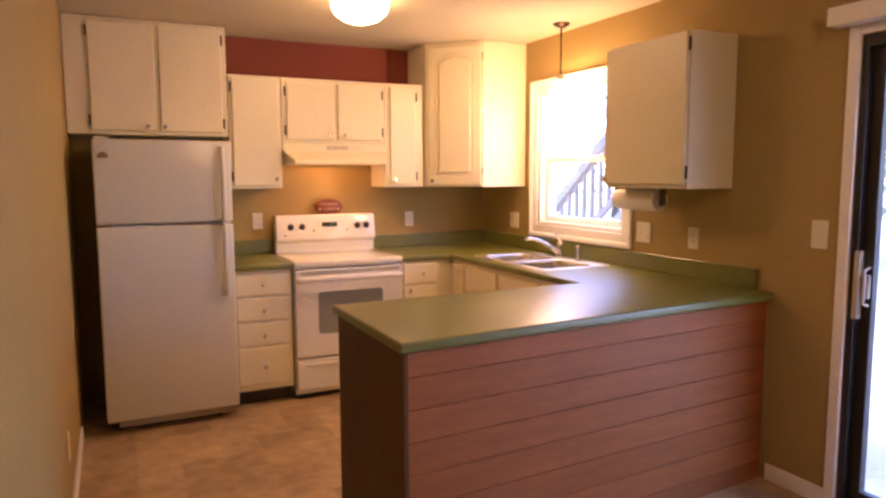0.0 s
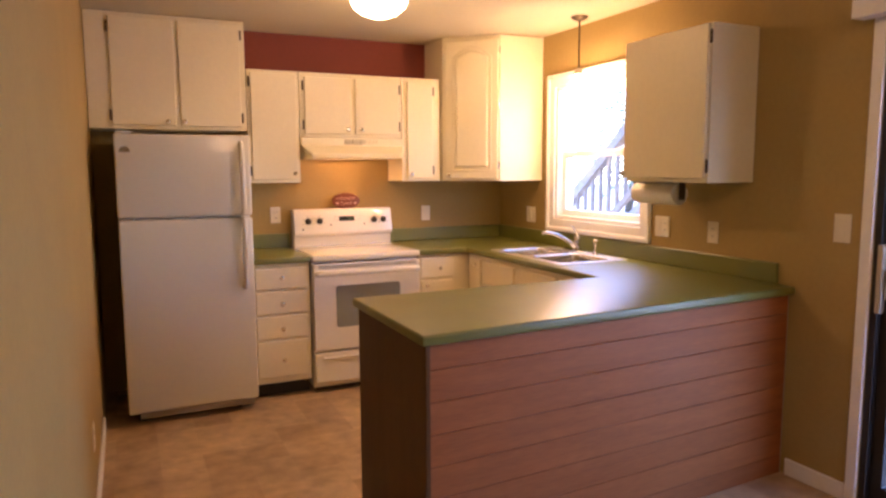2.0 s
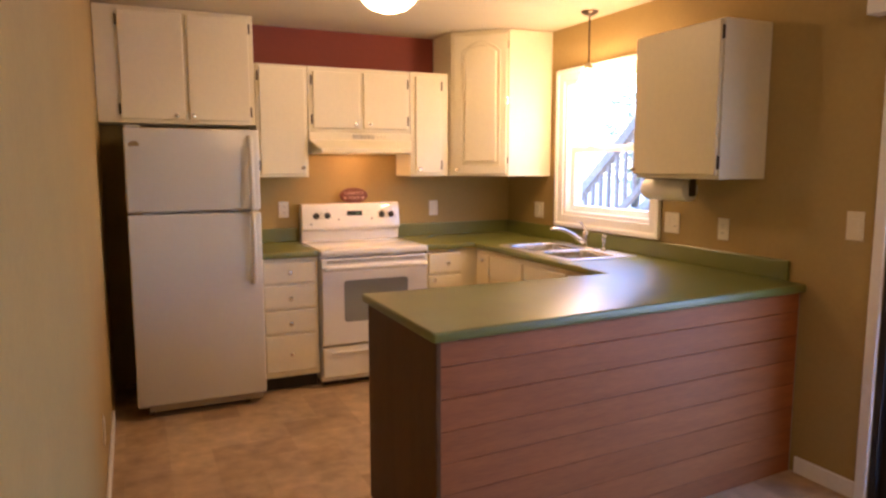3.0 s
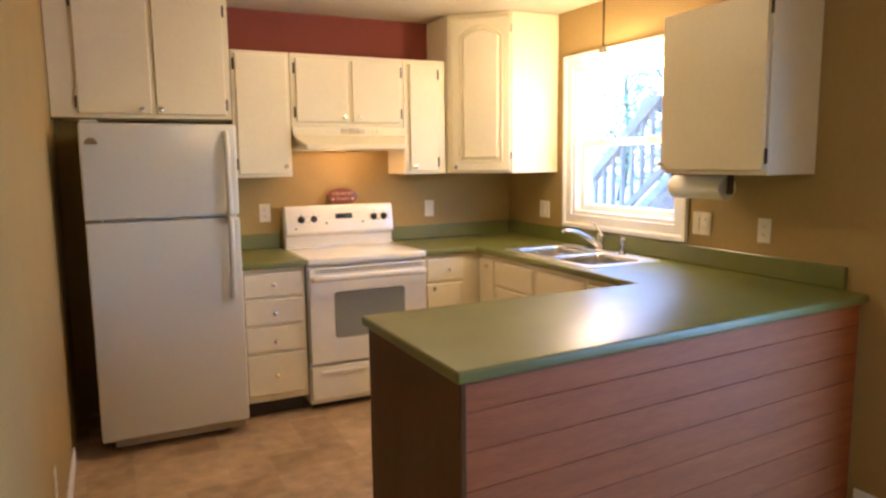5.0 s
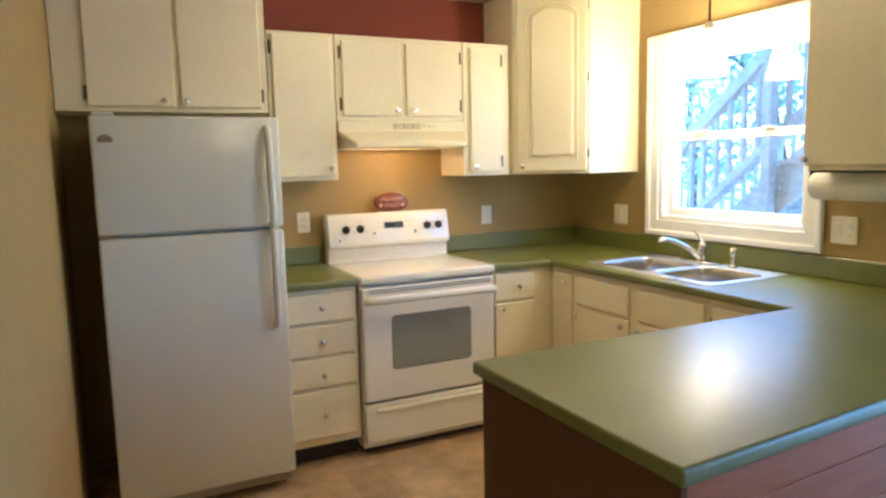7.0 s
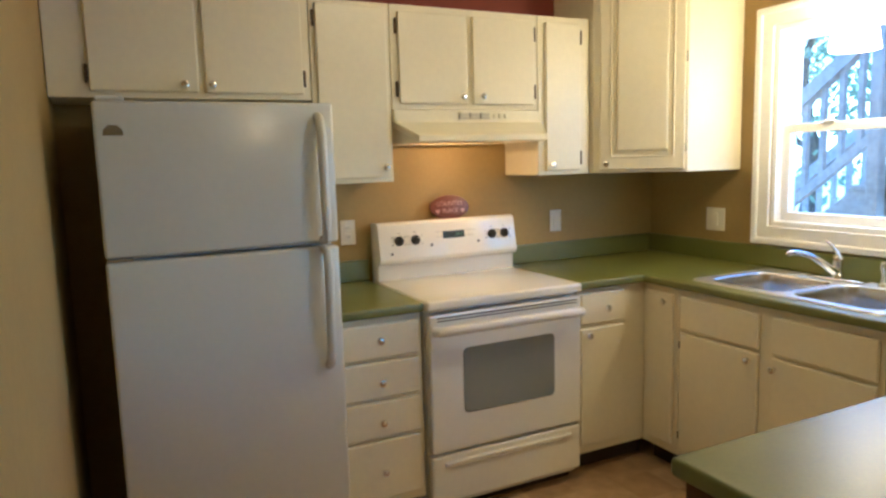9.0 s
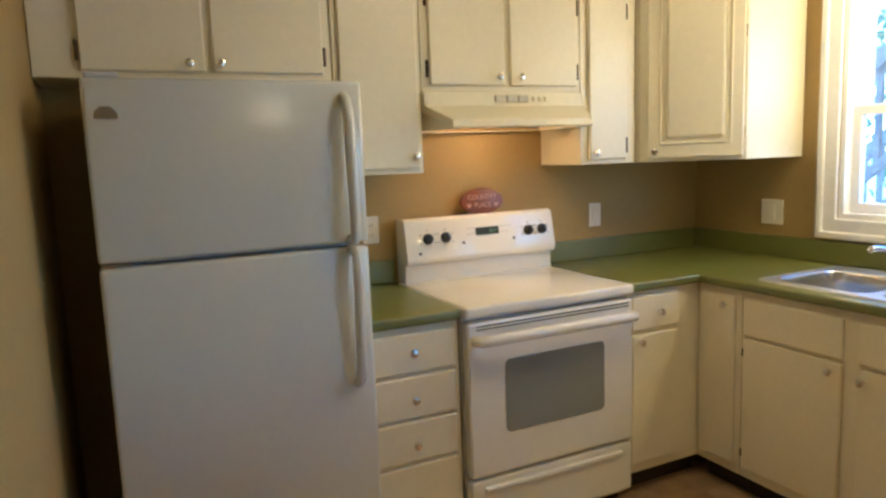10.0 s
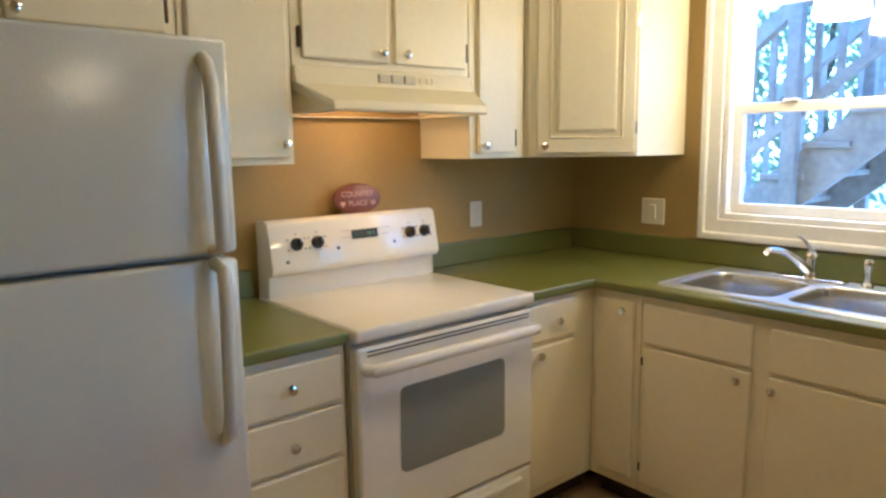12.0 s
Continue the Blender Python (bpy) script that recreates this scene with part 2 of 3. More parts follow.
def ring(put, a0, a1, b0, b1, wa, wb, c0, c1, bevel=0.003, wa2=None, wb2=None):
    """A frame round an opening: outer a0..a1 by b0..b1, its members wa, wb wide (wa2, wb2 on the far sides), from c0 to c1 deep; put(a, b, c) gives the place."""
    wa2, wb2 = wa2 or wa, wb2 or wb
    bm = bmesh.new()
    outer = [(a0, b0), (a1, b0), (a1, b1), (a0, b1)]
    inner = [(a0 + wa, b0 + wb), (a1 - wa2, b0 + wb), (a1 - wa2, b1 - wb2), (a0 + wa, b1 - wb2)]
    sets = [[bm.verts.new(put(a, b, c)) for a, b in pts] for pts in (outer, inner) for c in (c0, c1)]
    o0, o1, i0, i1 = sets
    for k in range(4):
        n = (k + 1) % 4
        for quad in ((o0[k], o0[n], o1[n], o1[k]), (i0[k], i1[k], i1[n], i0[n]), (o0[k], i0[k], i0[n], o0[n]), (o1[k], o1[n], i1[n], i1[k])):
            bm.faces.new(quad)
    bmesh.ops.recalc_face_normals(bm, faces=bm.faces)
    return bevelled(bm, bevel, 2, 40) if bevel else bm


def yz(a, b, c):
    return (c, a, b)


def xy(a, b, c):
    return (a, b, c)


def pierced(ys, zs, holes, x0, x1):
    """A wall from x0 to x1 on a grid of ys and zs, without the cells in holes."""
    bm = bmesh.new()
    at = {}

    def v(i, j, x):
        if (i, j, x) not in at:
            at[i, j, x] = bm.verts.new((x, ys[i], zs[j]))
        return at[i, j, x]
    solid = {(i, j) for i in range(len(ys) - 1) for j in range(len(zs) - 1)} - set(holes)
    for i, j in solid:
        for x in (x0, x1):
            bm.faces.new((v(i, j, x), v(i + 1, j, x), v(i + 1, j + 1, x), v(i, j + 1, x)))
        for (di, dj), (p, q) in {(-1, 0): ((i, j), (i, j + 1)), (1, 0): ((i + 1, j), (i + 1, j + 1)), (0, -1): ((i, j), (i + 1, j)), (0, 1): ((i, j + 1), (i + 1, j + 1))}.items():
            if (i + di, j + dj) not in solid:
                bm.faces.new((v(*p, x0), v(*q, x0), v(*q, x1), v(*p, x1)))
    return bm


def Fb(u, d, z):
    """On the back wall: u along it, d out from it."""
    return Vector((u, -d, z))


def Fr(u, d, z):
    """On the window wall."""
    return Vector((-d, u, z))


# ---- structure ----
LEFT, CEILING, REAR, THICK = -3.005, 2.422, -8.4, 0.14
WIN = (-1.722, -0.80, 1.114, 2.045)
SLIDE = (-5.05, -3.14, 2.03)


def structure(name, bm, material, label, category):
    return tagged(part(name, bm, material), label, category, kind="structure")


structure("floor", B(LEFT - THICK, THICK, REAR, THICK, -0.1, 0), FLOOR, "tan mottled vinyl floor with a stone pattern", "floor")
structure("ceiling", B(LEFT - THICK, THICK, REAR - THICK, THICK, CEILING, CEILING + 0.1), CEIL, "cream painted textured ceiling", "ceiling")
structure("wall_north", B(LEFT - THICK, THICK, 0, THICK, 0, 2.10), TAN, "tan painted kitchen wall behind the range", "wall")
structure("wall_north_upper", B(LEFT - THICK, THICK, 0, THICK, 2.10, CEILING), RED, "brick red painted band of wall above the cabinets", "wall")
structure("wall_west", B(LEFT - THICK, LEFT, REAR, 0, 0, CEILING), TAN, "tan painted plain wall beside the refrigerator", "wall")
structure("wall_south", B(LEFT - THICK, THICK, REAR - THICK, REAR, 0, CEILING), TAN, "tan painted plain wall closing the dining end", "wall")
y0, y1, z0, z1 = WIN
s0, s1, s2 = SLIDE
structure("wall_east", pierced([REAR, s0, s1, y0, y1, 0], [0, z0, s2, z1, CEILING], [(1, 0), (1, 1), (3, 1), (3, 2)], 0, THICK), TAN, "tan painted wall with the window and the sliding door", "wall")


def baseboards():
    structure("baseboard", B(LEFT, LEFT + 0.013, REAR, -0.75, 0, 0.08, 0.004), WHITE, "white painted wooden baseboard", "baseboard")
    structure("baseboard", B(-0.013, 0, -3.088, -2.785, 0, 0.08, 0.004), WHITE, "white painted wooden baseboard under the switch", "baseboard")


baseboards()


def window():
    w = thing("window_1", (0, (y0 + y1) / 2, z0), "white single-hung window with moulded casing above the sink", "window", kind="structure")
    c = 0.085
    part("casing", ring(yz, y0 - c, y1 + c, z0 - c, z1 + c, c, c, -0.016, -0.0005, 0.004), WHITE, w)
    part("back_band", ring(yz, y0 - c - 0.004, y1 + c + 0.004, z0 - c - 0.004, z1 + c + 0.004, 0.032, 0.032, -0.028, -0.0005, 0.008), WHITE, w)
    part("jamb", ring(yz, y0 + 0.0005, y1 - 0.0005, z0 + 0.0005, z1 - 0.0005, 0.024, 0.024, 0.0, THICK, 0.003), WHITE, w)
    a, b, lo, hi, mid = y0 + 0.025, y1 - 0.025, z0 + 0.025, z1 - 0.025, 1.573
    for name, x, c, d in (("lower_sash", 0.045, lo, mid + 0.02), ("upper_sash", 0.085, mid - 0.02, hi)):
        s = part(name, ring(yz, a, b, c, d, 0.036, 0.042, x, x + 0.035, 0.005), WHITE, w)
        g = part("pane", B(x + 0.015, x + 0.019, a + 0.035, b - 0.035, c + 0.041, d - 0.041), GLASS, s, "clear glass pane")
        g.visible_shadow = False
    for y in (y0 + 0.25, y1 - 0.25):
        part("sash_lock", B(0.03, 0.06, y - 0.03, y + 0.03, mid + 0.02, mid + 0.029, 0.004), WHITE, w)


window()


def slider():
    d = thing("door_1", (0, (s0 + s1) / 2, 0), "dark-framed sliding glass patio door with white casing", "door", kind="structure")
    part("casing", B(-0.018, 0, s1, s1 + 0.05, 0, s2 + 0.04, 0.005), WHITE, d)
    part("casing", B(-0.018, 0, s0 - 0.11, s0, 0, s2 + 0.04, 0.005), WHITE, d)
    part("casing", B(-0.018, 0, s0, s1, s2, s2 + 0.09, 0.005), WHITE, d)
    part("valance", B(-0.10, -0.02, s0 - 0.2, s1 + 0.095, 2.068, 2.145, 0.006), WHITE, d, "white boxed blind valance")
    part("frame", ring(yz, s0 + 0.0005, s1 - 0.0005, 0.0, s2 - 0.0005, 0.03, 0.02, 0.0, THICK, 0.003, 0.03, 0.05), FRAMEDARK, d)
    m = (s0 + s1) / 2
    for name, x, a, b in (("sliding_leaf", 0.03, m - 0.03, s1 - 0.032), ("fixed_leaf", 0.08, s0 + 0.032, m + 0.03)):
        leaf = part(name, ring(yz, a, b, 0.021, s2 - 0.051, 0.05, 0.09, x, x + 0.04, 0.004, 0.05, 0.07), FRAMEDARK, d)
        g = part("pane", B(x + 0.018, x + 0.022, a + 0.049, b - 0.049, 0.11, s2 - 0.12), GLASS, leaf, "clear glass pane")
        g.visible_shadow = False
        if name == "sliding_leaf":
            part("handle", join(B(-0.006, 0.028, b - 0.012, b + 0.012, 0.86, 1.15, 0.005), sweep([(0.028, b - 0.035, 0.92), (-0.012, b - 0.04, 0.93), (-0.012, b - 0.04, 1.07), (0.028, b - 0.035, 1.08)], 0.007), B(0.012, 0.03, b - 0.045, b - 0.014, 0.95, 1.05, 0.004)), PULL, leaf, "beige pull handle with latch")


slider()

# ---- cabinets ----
KNOB = [(0.0, 0.0), (0.007, 0.0), (0.006, 0.010), (0.013, 0.015), (0.0155, 0.020), (0.013, 0.026), (0.006, 0.0285), (0.0, 0.029)]


def knob(F, u, d, z, parent):
    a, b = F(u, d, z), F(u, d + 1, z)
    return smooth(part("knob", lathe(KNOB, a, b - a, 16), NICKEL, parent, "brushed nickel knob"))


def hinge(F, u, d, z, parent, material=None, h=0.03):
    return part("hinge", join(B(u - 0.006, u + 0.006, d, d + 0.008, z - h, z + h, 0.002, F=F), B(u - 0.004, u + 0.004, d + 0.004, d + 0.012, z - h * 1.1, z + h * 1.1, 0.003, F=F)), material or HINGE, parent, "nickel exposed hinge" if material else "dark bronze exposed hinge")


def cabinet(name, label, F, u0, u1, lo, hi, depth, doors, group="", toe=False, hollow=False):
    """doors: rows of u0, u1, z0, z1, knob (u, z) or None, the u of its hinges or None, the kind."""
    c = thing(name, F((u0 + u1) / 2, depth / 2, 0 if toe else lo), label, "cabinet", group)
    if hollow:
        part("front_frame", B(u0 + 0.001, u1 - 0.001, depth - 0.02, depth, lo, hi, 0.002, F=F), CREAM, c)
        for a in (u0 + 0.001, u1 - 0.019):
            part("side_panel", B(a, a + 0.018, 0.002, depth - 0.0205, lo, hi, F=F), CREAM, c)
        part("bottom_panel", B(u0 + 0.0195, u1 - 0.0195, 0.002, depth - 0.0205, lo, lo + 0.018, F=F), CREAM, c)
    else:
        part("body", B(u0 + 0.001, u1 - 0.001, 0.002, depth, lo, hi, 0.003, F=F), CREAM, c)
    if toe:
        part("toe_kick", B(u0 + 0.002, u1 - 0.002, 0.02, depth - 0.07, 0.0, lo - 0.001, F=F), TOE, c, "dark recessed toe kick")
    for a, b, z0_, z1_, k, h, kind in doors:
        dr = part(kind, B(a, b, depth, depth + 0.018, z0_, z1_, 0.006, 3, F=F), CREAM, c)
        if k:
            knob(F, k[0], depth + 0.017, k[1], dr)
        if h is not None:
            for z in (z0_ + 0.06, z1_ - 0.06):
                hinge(F, h, depth + 0.001, z, dr, None, 0.015 if toe else 0.03)
    return c


U = 0.305
G = "upper cabinets"
cabinet("wall_cabinet", "cream two-door wall cabinet above the refrigerator", Fb, LEFT + 0.002, -2.079, 1.724, CEILING - 0.004, U,
        [(-2.872, -2.508, 1.746, 2.39, (-2.560, 1.772), -2.879, "door"), (-2.484, -2.112, 1.746, 2.39, (-2.462, 1.772), -2.105, "door")], G)
cabinet("wall_cabinet", "cream single-door wall cabinet with a nickel knob", Fb, -2.077, -1.735, 1.385, 2.125, U,
        [(-2.055, -1.755, 1.405, 2.105, (-1.780, 1.448), -2.062, "door")], G)
cabinet("wall_cabinet", "cream two-door short cabinet above the range hood", Fb, -1.733, -0.995, 1.69, 2.125, U,
        [(-1.70, -1.372, 1.715, 2.095, (-1.406, 1.748), -1.708, "door"), (-1.345, -1.02, 1.715, 2.095, (-1.306, 1.748), -1.012, "door")], G)
cabinet("wall_cabinet", "narrow cream single-door wall cabinet", Fb, -0.993, -0.69, 1.385, 2.125, U,
        [(-0.955, -0.755, 1.405, 2.095, (-0.93, 1.435), -0.747, "door")], G)
cabinet("wall_cabinet", "cream single-door wall cabinet between the window and the patio door", Fr, -2.52, -1.935, 1.398, 2.145, U,
        [(-2.508, -1.925, 1.418, 2.14, (-1.945, 1.444), -2.515, "door")], G)


def corner_cabinet():
    a, b = Vector((-0.68, -0.325, 0)), Vector((-0.36, -0.625, 0))
    t = (b - a).normalized()
    n = Vector((t.y, -t.x, 0))
    length = (b - a).length
    top = CEILING - 0.004

    def F(u, d, z):
        return a + t * u + n * d + Vector((0, 0, z))

    c = thing("corner_cabinet", (-0.35, -0.33, 1.385), "cream diagonal corner wall cabinet with an arched raised-panel door", "cabinet", G)
    part("body", bevelled(prism([(-0.002, -0.002), (-0.68, -0.002), (-0.68, -0.325), (-0.36, -0.625), (-0.002, -0.625)], 1.385, top, lambda x, y, z: (x, y, z)), 0.002), CREAM, c)
    lo, hi, m = 1.40, top - 0.03, 0.03
    d = part("door", B(m, length - 0.015, 0.001, 0.019, lo, hi, 0.006, 3, F=F), CREAM, c)
    # raised field with an arched head
    p0, p1, q0, q1 = m + 0.078, length - 0.088, lo + 0.085, hi - 0.12
    arch = [(p0, q0), (p1, q0), (p1, q1)] + [(p1 + (p0 - p1) * k / 10, q1 + 0.045 * math.sin(math.pi * k / 10)) for k in range(1, 10)] + [(p0, q1)]
    part("raised_panel", bevelled(prism(arch, 0.012, 0.030, lambda u, z, e: F(u, e, z)), 0.014, 3, 50), CREAM, d)
    for o in (0.022,):
        rim = [(p0 - o, q0 - o), (p1 + o, q0 - o), (p1 + o, q1)] + [(p1 + o + (p0 - p1 - 2 * o) * k / 10, q1 + (0.045 + o) * math.sin(math.pi * k / 10) + 0.004) for k in range(1, 10)] + [(p0 - o, q1)]
        pts = [F(u, 0.02, z) for u, z in rim]
        smooth(part("moulding", sweep(pts + [pts[0]], 0.005, 10), CREAM, d))
    knob(F, m + 0.032, 0.018, lo + 0.03, d)
    for z in (1.50, 1.92, 2.31):
        hinge(F, length - 0.008, 0.001, z, d, NICKEL, 0.024)


corner_cabinet()

D = 0.605
G = "base cabinets"
cabinet("base_cabinet", "cream four-drawer base cabinet beside the range", Fb, -2.125, -1.765, 0.10, 0.876, D,
        [(-2.115, -1.785, 0.715, 0.850, (-1.952, 0.788), None, "drawer"), (-2.115, -1.785, 0.555, 0.700, (-1.952, 0.620), None, "drawer"),
         (-2.115, -1.785, 0.395, 0.540, (-1.952, 0.458), None, "drawer"), (-2.115, -1.785, 0.140, 0.380, (-1.952, 0.256), None, "drawer")], G, toe=True)
cabinet("base_cabinet", "cream base cabinet with one drawer and one door", Fb, -1.0, -0.560, 0.10, 0.876, D,
        [(-0.985, -0.735, 0.715, 0.855, (-0.845, 0.782), None, "drawer"), (-0.985, -0.735, 0.145, 0.695, (-0.948, 0.667), None, "door")], G, toe=True)
cabinet("base_cabinet", "narrow cream corner base cabinet with one door", Fr, -0.83, -0.607, 0.10, 0.876, D,
        [(-0.805, -0.64, 0.145, 0.845, (-0.765, 0.808), None, "door")], G, toe=True)
cabinet("base_cabinet", "cream two-door sink base cabinet with false drawer fronts", Fr, -1.735, -0.832, 0.10, 0.876, D,
        [(-1.255, -0.85, 0.700, 0.845, None, None, "drawer_front"), (-1.255, -0.85, 0.145, 0.685, (-1.22, 0.652), -0.843, "door"),
         (-1.715, -1.315, 0.700, 0.845, None, None, "drawer_front"), (-1.715, -1.315, 0.145, 0.685, (-1.335, 0.645), -1.722, "door")], G, toe=True, hollow=True)
cabinet("base_cabinet", "cream base cabinet beside the peninsula", Fr, -2.17, -1.737, 0.10, 0.876, D,
        [(-2.15, -1.76, 0.145, 0.845, None, -1.753, "door")], G, toe=True)

# ---- peninsula and worktops ----
PX, PY0, PY1, PYW = -1.955, -2.14, -2.915, -2.79
TOP = 0.916


def peninsula():
    p = thing("peninsula", (PX / 2, (PY0 + PY1) / 2, 0), "peninsula base with red-brown grooved panelling and dark end", "peninsula")
    a, b = Vector((PX, PY1, 0)), Vector((-0.003, PYW, 0))
    t = (b - a).normalized()
    n = Vector((t.y, -t.x, 0))
    length = (b - a).length

    def F(u, d, z):
        """Along the front of the peninsula: u from its free corner, d outwards."""
        return a + t * u + n * d + Vector((0, 0, z))
    inner = [F(0.041, -0.05, 0), F(length - 0.002, -0.05, 0), Vector((-0.005, PY0 - 0.022, 0)), Vector((PX + 0.041, PY0 - 0.022, 0))]
    part("body", prism([(v.x, v.y) for v in inner], 0.0, 0.877, lambda x, y, z: (x, y, z)), CREAM, p)
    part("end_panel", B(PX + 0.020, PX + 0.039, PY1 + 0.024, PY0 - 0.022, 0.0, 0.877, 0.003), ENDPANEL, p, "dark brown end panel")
    step = 0.116
    for k in range(8):
        lo, hi = max(0.0, 0.786 - step * k), (0.877 if k == 0 else 0.786 - step * (k - 1))
        if hi > lo + 0.01:
            part("board", B(0.0405, length - 0.012, -0.049, -0.026, lo + 0.0012, hi - 0.0012, 0.002, F=F), PANEL, p)
    part("edge_strip", B(length - 0.010, length - 0.004, -0.049, -0.027, 0.0, 0.877, 0.002, F=F), GRILLE, p, "beige caulked edge strip")


peninsula()


def worktops():
    t = thing("worktop", (-0.6, -1.4, 0.878), "green laminate worktop with a rounded edge, running round to the peninsula", "worktop")
    e = 0.635
    sx0, sx1, sy0, sy1 = -0.557, -0.085, -1.685, -0.88
    th = 0.878
    bm = prism([(-1.003, -0.002), (-1.003, -e), (-e, -e), (-e, PY0), (PX, PY0), (PX, PY1), (-0.003, PYW), (-0.003, -0.002)], th, TOP, lambda x, y, z: (x, y, z))
    bevelled(bm, 0.010, 4)
    # opening for the sink
    top = part("top", bm, GREEN, t)
    cut = bpy.data.objects.new("cutter", bpy.data.meshes.new("cutter"))
    b = B(sx0, sx1, sy0, sy1, 0.8, 1.0)
    b.to_mesh(cut.data)
    b.free()
    scene.collection.objects.link(cut)
    mod = top.modifiers.new("cut", "BOOLEAN")
    mod.operation, mod.object, mod.solver = "DIFFERENCE", cut, "EXACT"
    deps = bpy.context.evaluated_depsgraph_get()
    me = bpy.data.meshes.new_from_object(top.evaluated_get(deps))
    top.modifiers.clear()
    top.data = me
    smooth(top, 30)
    bpy.data.objects.remove(cut)
    part("backsplash", B(-1.003, -0.023, -0.022, -0.002, TOP, TOP + 0.10, 0.007, 3), GREEN, t)
    part("backsplash", B(-0.022, -0.002, -2.695, -0.002, TOP, TOP + 0.10, 0.007, 3), GREEN, t)
    s = thing("worktop", (-1.95, -0.3, 0.878), "short green laminate worktop between refrigerator and range", "worktop")
    smooth(part("top", B(-2.13, -1.762, -e, -0.002, th, TOP, 0.010, 4), GREEN, s), 30)
    part("backsplash", B(-2.13, -1.762, -0.022, -0.002, TOP, TOP + 0.10, 0.007, 3), GREEN, s)


worktops()


def loft(loops, closed=True):
    """Skin between loops of equal length, the last one filled when closed."""
    bm = bmesh.new()
    rings = [[bm.verts.new(p) for p in loop] for loop in loops]
    n = len(rings[0])
    for lo, hi in zip(rings, rings[1:]):
        for k in range(n):
            bm.faces.new((lo[k], lo[(k + 1) % n], hi[(k + 1) % n], hi[k]))
    if closed:
        bm.faces.new(rings[-1])
    return bm


def sink():
    s = thing("sink", (-0.31, -1.275, TOP), "stainless steel double-bowl kitchen sink with rolled rims", "sink")
    x0, x1, ya, yb = -0.572, -0.072, -1.70, -0.865
    z = TOP + 0.005
    bowls = ((x0 + 0.045, x1 - 0.095, -1.662, -1.300), (x0 + 0.045, x1 - 0.095, -1.264, -0.903))

    def loop(a0, a1, b0, b1, r, h, n=6):
        return [Vector((a, b, h)) for a, b in rounded(a0, a1, b0, b1, r, n)]
    # deck plate with two round-cornered openings
    bm = bmesh.new()
    for a0, a1, b0, b1, r in ((x0, x1, ya, yb, 0.03), *[(*q, 0.065) for q in bowls]):
        vs = [bm.verts.new(p) for p in loop(a0, a1, b0, b1, r, z)]
        for k in range(len(vs)):
            bm.edges.new((vs[k], vs[(k + 1) % len(vs)]))
    bmesh.ops.triangle_fill(bm, use_beauty=True, edges=list(bm.edges))
    part("deck_plate", bm, RIM, s)
    # rolled outer edge
    smooth(part("rolled_edge", loft([loop(x0 + 0.006, x1 - 0.006, ya + 0.006, yb - 0.006, 0.026, z + 0.0005), loop(x0 + 0.002, x1 - 0.002, ya + 0.002, yb - 0.002, 0.028, z + 0.003), loop(x0 - 0.002, x1 + 0.002, ya - 0.002, yb + 0.002, 0.031, z + 0.0025), loop(x0 - 0.006, x1 + 0.006, ya - 0.006, yb + 0.006, 0.034, z - 0.004)], False), RIM, s), 60)
    for a0, a1, b0, b1 in bowls:
        rows = [(0.000, 0.0, 0.065), (0.003, 0.002, 0.063), (0.006, 0.010, 0.060), (0.010, 0.06, 0.058), (0.016, 0.125, 0.055), (0.022, 0.148, 0.05), (0.034, 0.160, 0.042), (0.055, 0.166, 0.03)]
        bowl = smooth(part("bowl", loft([loop(a0 + g, a1 - g, b0 + g, b1 - g, r, z - d) for g, d, r in rows]), STEEL, s), 70)
        smooth(part("drain", lathe([(0, 0), (0.036, 0), (0.041, 0.004), (0.028, 0.005), (0.0, 0.003)], ((a0 + a1) / 2, (b0 + b1) / 2, z - 0.166)), CHROME, bowl, "chrome drain strainer"))


sink()


def faucet():
    x, y, z = -0.112, -1.225, TOP + 0.005
    f = thing("faucet", (x, y, z), "chrome single-lever kitchen faucet with a low arched spout", "faucet")
    smooth(part("base_plate", B(x - 0.026, x + 0.026, y - 0.125, y + 0.125, z, z + 0.012, 0.011, 3), CHROME, f))
    smooth(part("body", lathe([(0.0, 0), (0.027, 0), (0.025, 0.018), (0.019, 0.030), (0.019, 0.050), (0.022, 0.072), (0.021, 0.086), (0.013, 0.098), (0, 0.101)], (x, y, z + 0.010)), CHROME, f))
    pts = [(x - 0.008 - 0.215 * k / 11, y + 0.060 * k / 11, z + 0.032 + 0.098 * math.sin(math.pi * 0.53 * k / 11)) for k in range(12)]
    pts.append((pts[-1][0] - 0.010, pts[-1][1] + 0.003, pts[-1][2] - 0.010))
    smooth(part("spout", sweep(pts, [0.017, 0.0165, 0.0155, 0.0145, 0.0135, 0.0125, 0.012, 0.0115, 0.0115, 0.0115, 0.0115, 0.0115, 0.0105], 14), CHROME, f))
    smooth(part("lever", sweep([(x, y, z + 0.104), (x - 0.002, y + 0.008, z + 0.122), (x - 0.008, y + 0.024, z + 0.148), (x - 0.016, y + 0.038, z + 0.164), (x - 0.022, y + 0.046, z + 0.168)], [0.012, 0.008, 0.0065, 0.006, 0.005], 10), CHROME, f))
    x, y = -0.106, -1.415
    g = thing("side_sprayer", (x, y, z), "chrome side sprayer beside the faucet", "sprayer")
    smooth(part("sprayer_body", lathe([(0, 0), (0.021, 0), (0.019, 0.010), (0.012, 0.017), (0.010, 0.045), (0.012, 0.062), (0.0165, 0.072), (0.0175, 0.088), (0.011, 0.099), (0, 0.101)], (x, y, z)), CHROME, g))


faucet()


# ---- range, hood, refrigerator ----


